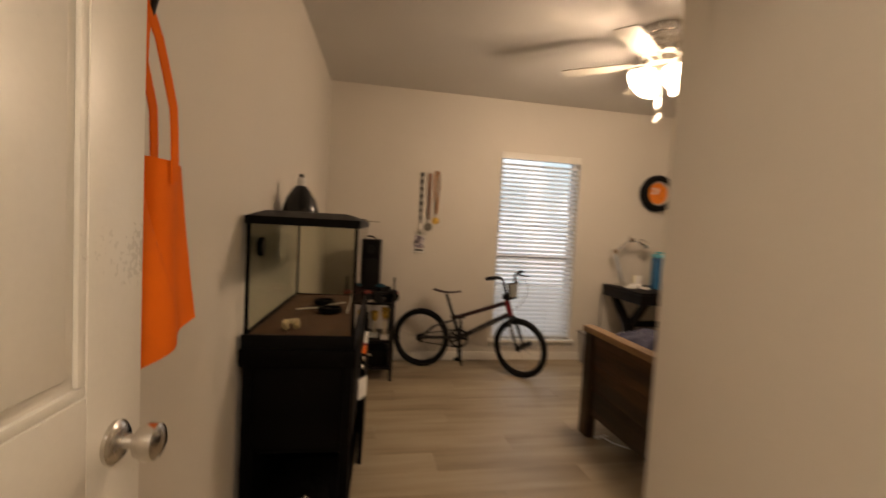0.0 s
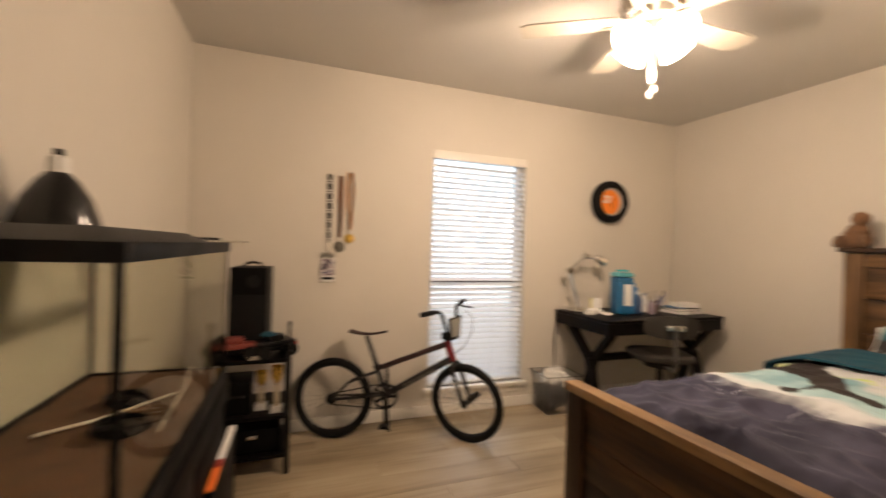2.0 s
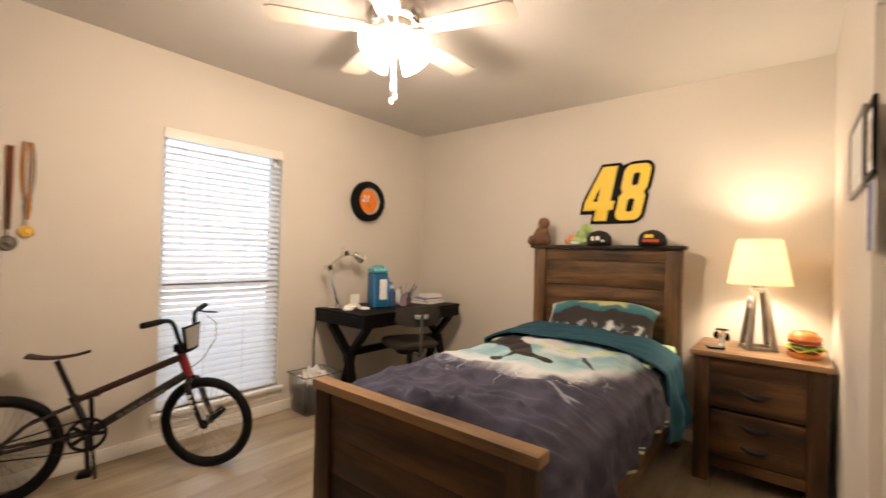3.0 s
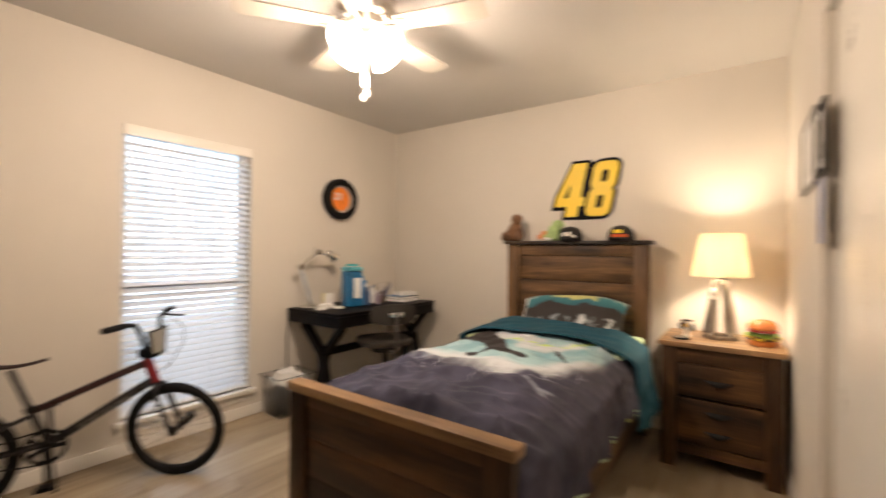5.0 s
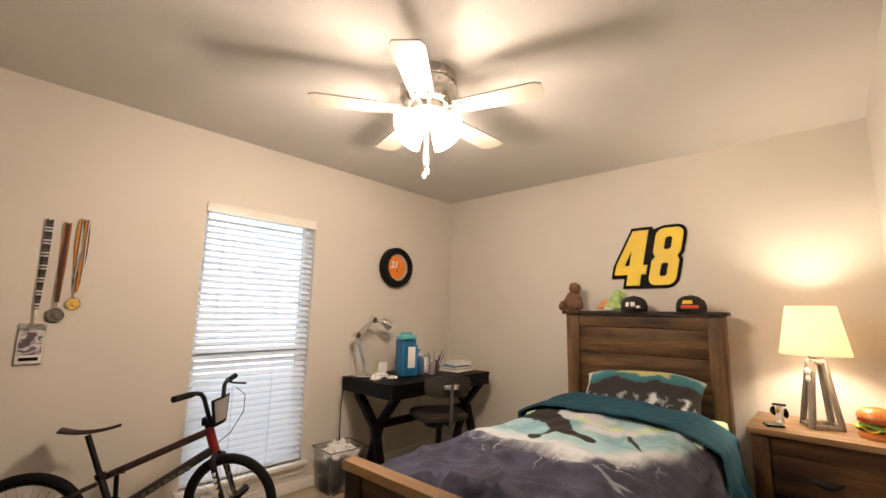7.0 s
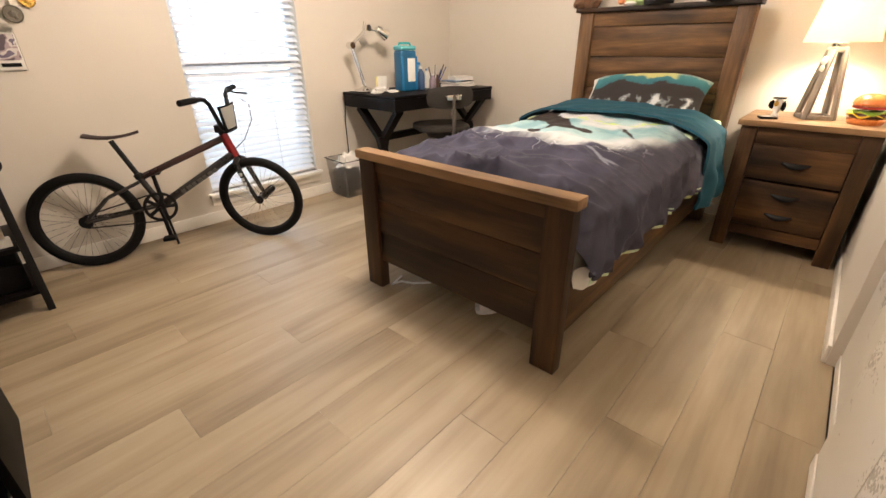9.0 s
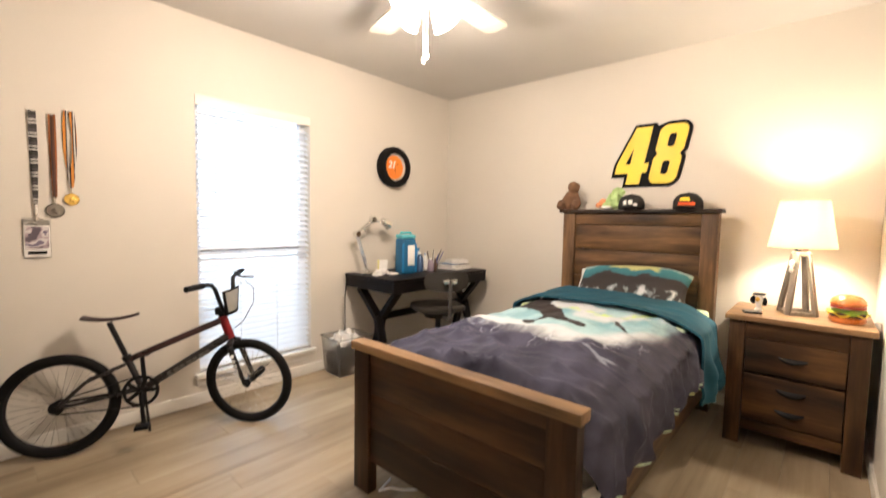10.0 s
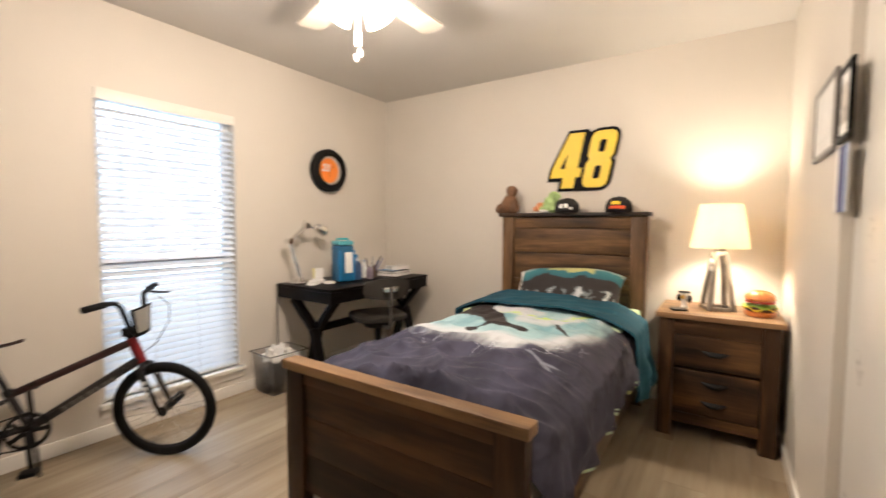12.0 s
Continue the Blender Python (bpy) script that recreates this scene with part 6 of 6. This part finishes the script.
def toy_truck(x, y, z, turn, body_m, label):
    t = thing("toy_truck", (x, y, z), label, "toy", turn, group="toys on the rack")
    part("chassis", box(B(), -0.10, 0.10, -0.035, 0.035, 0.032, 0.055, 0.006), BLACK, t)
    part("shell", box(box(B(), -0.11, 0.11, -0.042, 0.042, 0.056, 0.085, 0.012), -0.04, 0.05, -0.036, 0.036, 0.083, 0.118, 0.014), body_m, t)
    for wx in (-0.075, 0.075):
        for s in (-1, 1):
            part("wheel", rod(B(), (wx, 0.038 * s, 0.034), (wx, 0.066 * s, 0.034), 0.034, seg=20), RUBBER, t)
    part("bumper", box(B(), 0.111, 0.122, -0.03, 0.03, 0.05, 0.07, 0.004), RED, t, "red bumper")
    return t


toy_truck(1.40, 6.99, 0.62, 12, surf("dull_red_paint", (0.20, 0.035, 0.025), 0.4), "dull red toy truck with black wheels")
toy_truck(1.60, 7.03, 0.62, 24, MATTE, "black toy truck with red bumper")
crumpled(1.57, 6.97, 0.74, 0.04, 19, "crumpled teal cloth on the toy truck", TEAL, name="cloth", cat="cloth")
crumpled(1.50, 6.965, 0.62, 0.045, 8, "crumpled pale cloth on the rack", surf("pale_cloth", (0.5, 0.44, 0.36), 0.9), name="cloth", cat="cloth")


def trophy(x, y, z, h, label):
    t = thing("trophy", (x, y, z), label, "trophy", group="trophies on the rack")
    part("base", box(B(), -0.03, 0.03, -0.025, 0.025, 0, 0.035, 0.003), PAPER, t)
    part("column", box(B(), -0.016, 0.016, -0.014, 0.014, 0.036, h * 0.6, 0.003), surf("marble_column", (0.62, 0.55, 0.42), 0.3, var=0.15, scale=25), t, "pale marble column")
    part("cup", lathe(B(), [(0, h * 0.6), (0.01, h * 0.62), (0.028, h * 0.75), (0.032, h), (0.029, h), (0.024, h * 0.76), (0, h * 0.66)], 20), GOLD, t)


trophy(1.62, 6.99, 0.32, 0.25, "gold trophy cup on a pale base")
trophy(1.54, 7.05, 0.32, 0.21, "gold trophy cup on a pale base")
bx = thing("black_case", (1.42, 7.10, 0.32), "black equipment case on the middle shelf", "case")
part("body", box(B(), -0.085, 0.075, -0.12, 0.12, 0, 0.17, 0.012, 3), BLACK, bx)
part("handle", tube(B(), [(-0.03, -0.125, 0.10), (-0.03, -0.145, 0.11), (0.03, -0.145, 0.11), (0.03, -0.125, 0.10)], 0.006, 8), MATTE, bx)
bx = thing("black_case", (1.50, 7.12, 0.11), "low black equipment case on the bottom shelf", "case")
part("body", box(B(), -0.16, 0.15, -0.15, 0.15, 0, 0.13, 0.015, 3), BLACK, bx)
part("latch", box(B(), -0.02, 0.02, -0.156, -0.1505, 0.08, 0.10, 0.002), STEEL, bx)

# ---- on, in and below the tank ----
TANK = pose(TX0, TY0, TZ, 0, 0, -2.25)


def intank(x, y, z):
    return tuple((TANK @ Vector((x, y, z))))


dm = thing("dome_lamp", intank(0.082, 0.53, 0.4945), "black reflector dome lamp standing on the tank lid", "lamp")
part("dome", lathe(B(), [(0.086, 0.0), (0.084, 0.015), (0.066, 0.07), (0.040, 0.112), (0.022, 0.13), (0.020, 0.127), (0.037, 0.108), (0.062, 0.068), (0.080, 0.015), (0.083, 0.0)], 36, closed=True), surf("gloss_black", (0.008, 0.008, 0.008), 0.15, var=0.2, bump=0), dm)
part("socket", lathe(B(), [(0, 0.128), (0.021, 0.128), (0.020, 0.165), (0.014, 0.17), (0, 0.17)], 18), PAPER, dm, "pale ceramic socket")
part("tip", lathe(B(), [(0, 0.17), (0.010, 0.17), (0.009, 0.185), (0, 0.186)], 12), BLACK, dm)
bm = tube(B(), [intank(0.095, 0.56, 0.4985), intank(0.17, 0.62, 0.4900), intank(0.22, 0.70, 0.4825), intank(0.32, 0.74, 0.4825), intank(0.38, 0.80, 0.4825)], 0.004, 7)
tagged(part("lamp_cord", bm, BLACK), "black lamp cord lying on the tank lid", "cord")
th = thing("dial_gauge", intank(0.006, 0.145, 0.352), "black round dial gauge stuck inside the tank glass", "gauge", -2.25)
part("case", lathe(B(), [(0, 0), (0.036, 0), (0.038, 0.012), (0.034, 0.018), (0, 0.018)], 28, pose(0, 0, 0, 0, 90)), BLACK, th)
part("dial", lathe(B(), [(0, 0.0182), (0.03, 0.0182), (0.03, 0.0195), (0, 0.0195)], 24, pose(0, 0, 0, 0, 90)), GREYP, th)
SZ = 0.045
for x, y, r in ((0.20, 0.62, 0.05), (0.25, 0.43, 0.055)):
    dsh = thing("feeding_dish", intank(x, y, SZ), "black round feeding dish on the tank bedding", "dish", group="dishes in the tank")
    part("dish", lathe(B(), [(0, 0), (r * 0.9, 0), (r, 0.006), (r * 0.95, 0.022), (r * 0.85, 0.022), (r * 0.75, 0.008), (0, 0.007)], 28), BLACK, dsh)
sk = thing("ornament", intank(0.145, 0.095, SZ), "small pale bone-like tank ornament", "ornament", 20)
part("body", blob(blob(blob(B(), (-0.019, 0, 0.017), (0.014, 0.016, 0.017), lump=0.7, seed=3), (0.019, 0.004, 0.019), (0.014, 0.017, 0.019), lump=0.7, seed=4), (0, 0, 0.03), (0.024, 0.012, 0.01), lump=0.2), surf("cream_resin", (0.55, 0.43, 0.26), 0.7, var=0.4, scale=40, bump=0.6, fine=90), sk)
for n_, pts in enumerate((((0.10, 0.42, 0.055), (0.18, 0.50, 0.049), (0.26, 0.60, 0.051), (0.30, 0.66, 0.049)), ((0.33, 0.40, 0.049), (0.33, 0.48, 0.06), (0.335, 0.60, 0.08), (0.335, 0.66, 0.12)))):
    bm = tube(B(), [intank(*p_) for p_ in pts], 0.004, 7)
    tagged(part("air_tube", bm, surf("pale_tube", (0.55, 0.50, 0.42), 0.5)), "thin pale tube lying in the tank", "tube")
tg = thing("paper_tag", (TANK @ pose(TX1 - TX0 + 0.0075, 0.42, 0)).translation[:2] + (0.392,), "white printed card taped to the cabinet door", "card", -30)
part("card", box(B(), 0, 0.002, 0.0, 0.075, 0, 0.10), PAPER, tg)
part("mark", box(B(), -0.0015, -0.0005, 0.015, 0.06, 0.03, 0.045), BLACK, tg)
crumpled(*intank(0.24, 0.16, 0)[:2], 0.05, 0.10, 12, "clear crumpled plastic bag in the cabinet", CLEAR, 0.9, "plastic_bag", "bag")
crumpled(*intank(0.11, 0.12, 0)[:2], 0.05, 0.06, 15, "crumpled white paper in the cabinet", PAPER, 0.6)

nb = thing("printed_board", (1.457, 5.775, 0), "narrow dark board with white and orange edge beside the tank cabinet", "board", -2.25)
part("body", box(B(), -0.010, 0.010, 0, 0.42, 0, 0.572, 0.002), TANKB["z"], nb)
for name_, y0, y1, mat_, lb in (("white_edge", 0.17, 0.421, PAPER, "white printed edge"), ("red_band", 0.121, 0.169, surf("dull_red_print", (0.30, 0.035, 0.03), 0.5), "dull red band"), ("orange_edge", -0.001, 0.12, surf("orange_print", (0.75, 0.16, 0.02), 0.5), "orange printed edge")):
    part(name_, box(B(), -0.011, 0.011, y0, y1, 0.573, 0.582, 0.002), mat_, nb, lb)

# ---- under the bed ----
sh = thing("sneaker", (3.06, 5.42, 0), "white canvas sneaker under the bed", "shoe", 160)
bm = B()
sheet(bm, 14, 10, lambda u, v: Vector((-0.12 + 0.24 * u, 0.038 * (1 - 0.5 * (2 * u - 1) ** 4) * math.cos(math.pi * v), 0.02 + (0.045 + 0.03 * (1 - u)) * math.sin(math.pi * v))), 0.003)
part("upper", bm, PAPER, sh)
bm = lathe(B(), [(0, 0), (0.043, 0), (0.045, 0.02), (0, 0.02)], 28)
for v in bm.verts:
    v.co.x *= 2.9
part("sole", bm, WHITE, sh)
bm = tube(B(), [(2.95, 5.96, 0.005), (2.86, 5.93, 0.005), (2.84, 5.90, 0.03), (2.86, 5.86, 0.05), (2.92, 5.84, 0.02), (3.0, 5.8, 0.005)], 0.005, 7)
tagged(part("white_cord", bm, WHITE), "white cord trailing from under the bed", "cord")

# ---- floor planks ----
PW, PL = 0.178, 1.22
random.seed(7)
plank_mesh = {}


def plank(x0, x1, y0, y1):
    key = (round(x1 - x0, 3), round(y1 - y0, 3))
    if key not in plank_mesh:
        bm = box(B(), 0.0003, key[0] - 0.0003, 0.0003, key[1] - 0.0003, -0.0119, 0.0, 0.0009, 1)
        ob = part("plank", bm, OAK)
        plank_mesh[key] = ob.data
    else:
        ob = new("plank", plank_mesh[key])
    ob.parent = floor
    ob.location = (x0, y0, 0)


row, y = 0, YN - 0.004
while y > 1.62:
    xa, xb = (1.092 - 0.0393 * (YN - y) + 0.001), (XE - 0.004 if y - PW > YS - 0.05 else 1.998)
    y0 = max(y - PW, 1.605)
    x = xa - PL * ((row * 0.37) % 1)
    while x < xb:
        a, b = max(x, xa), min(x + PL, xb)
        if b - a > 0.03:
            plank(a, b, y0, y)
        x += PL
    y, row = y - PW, row + 1
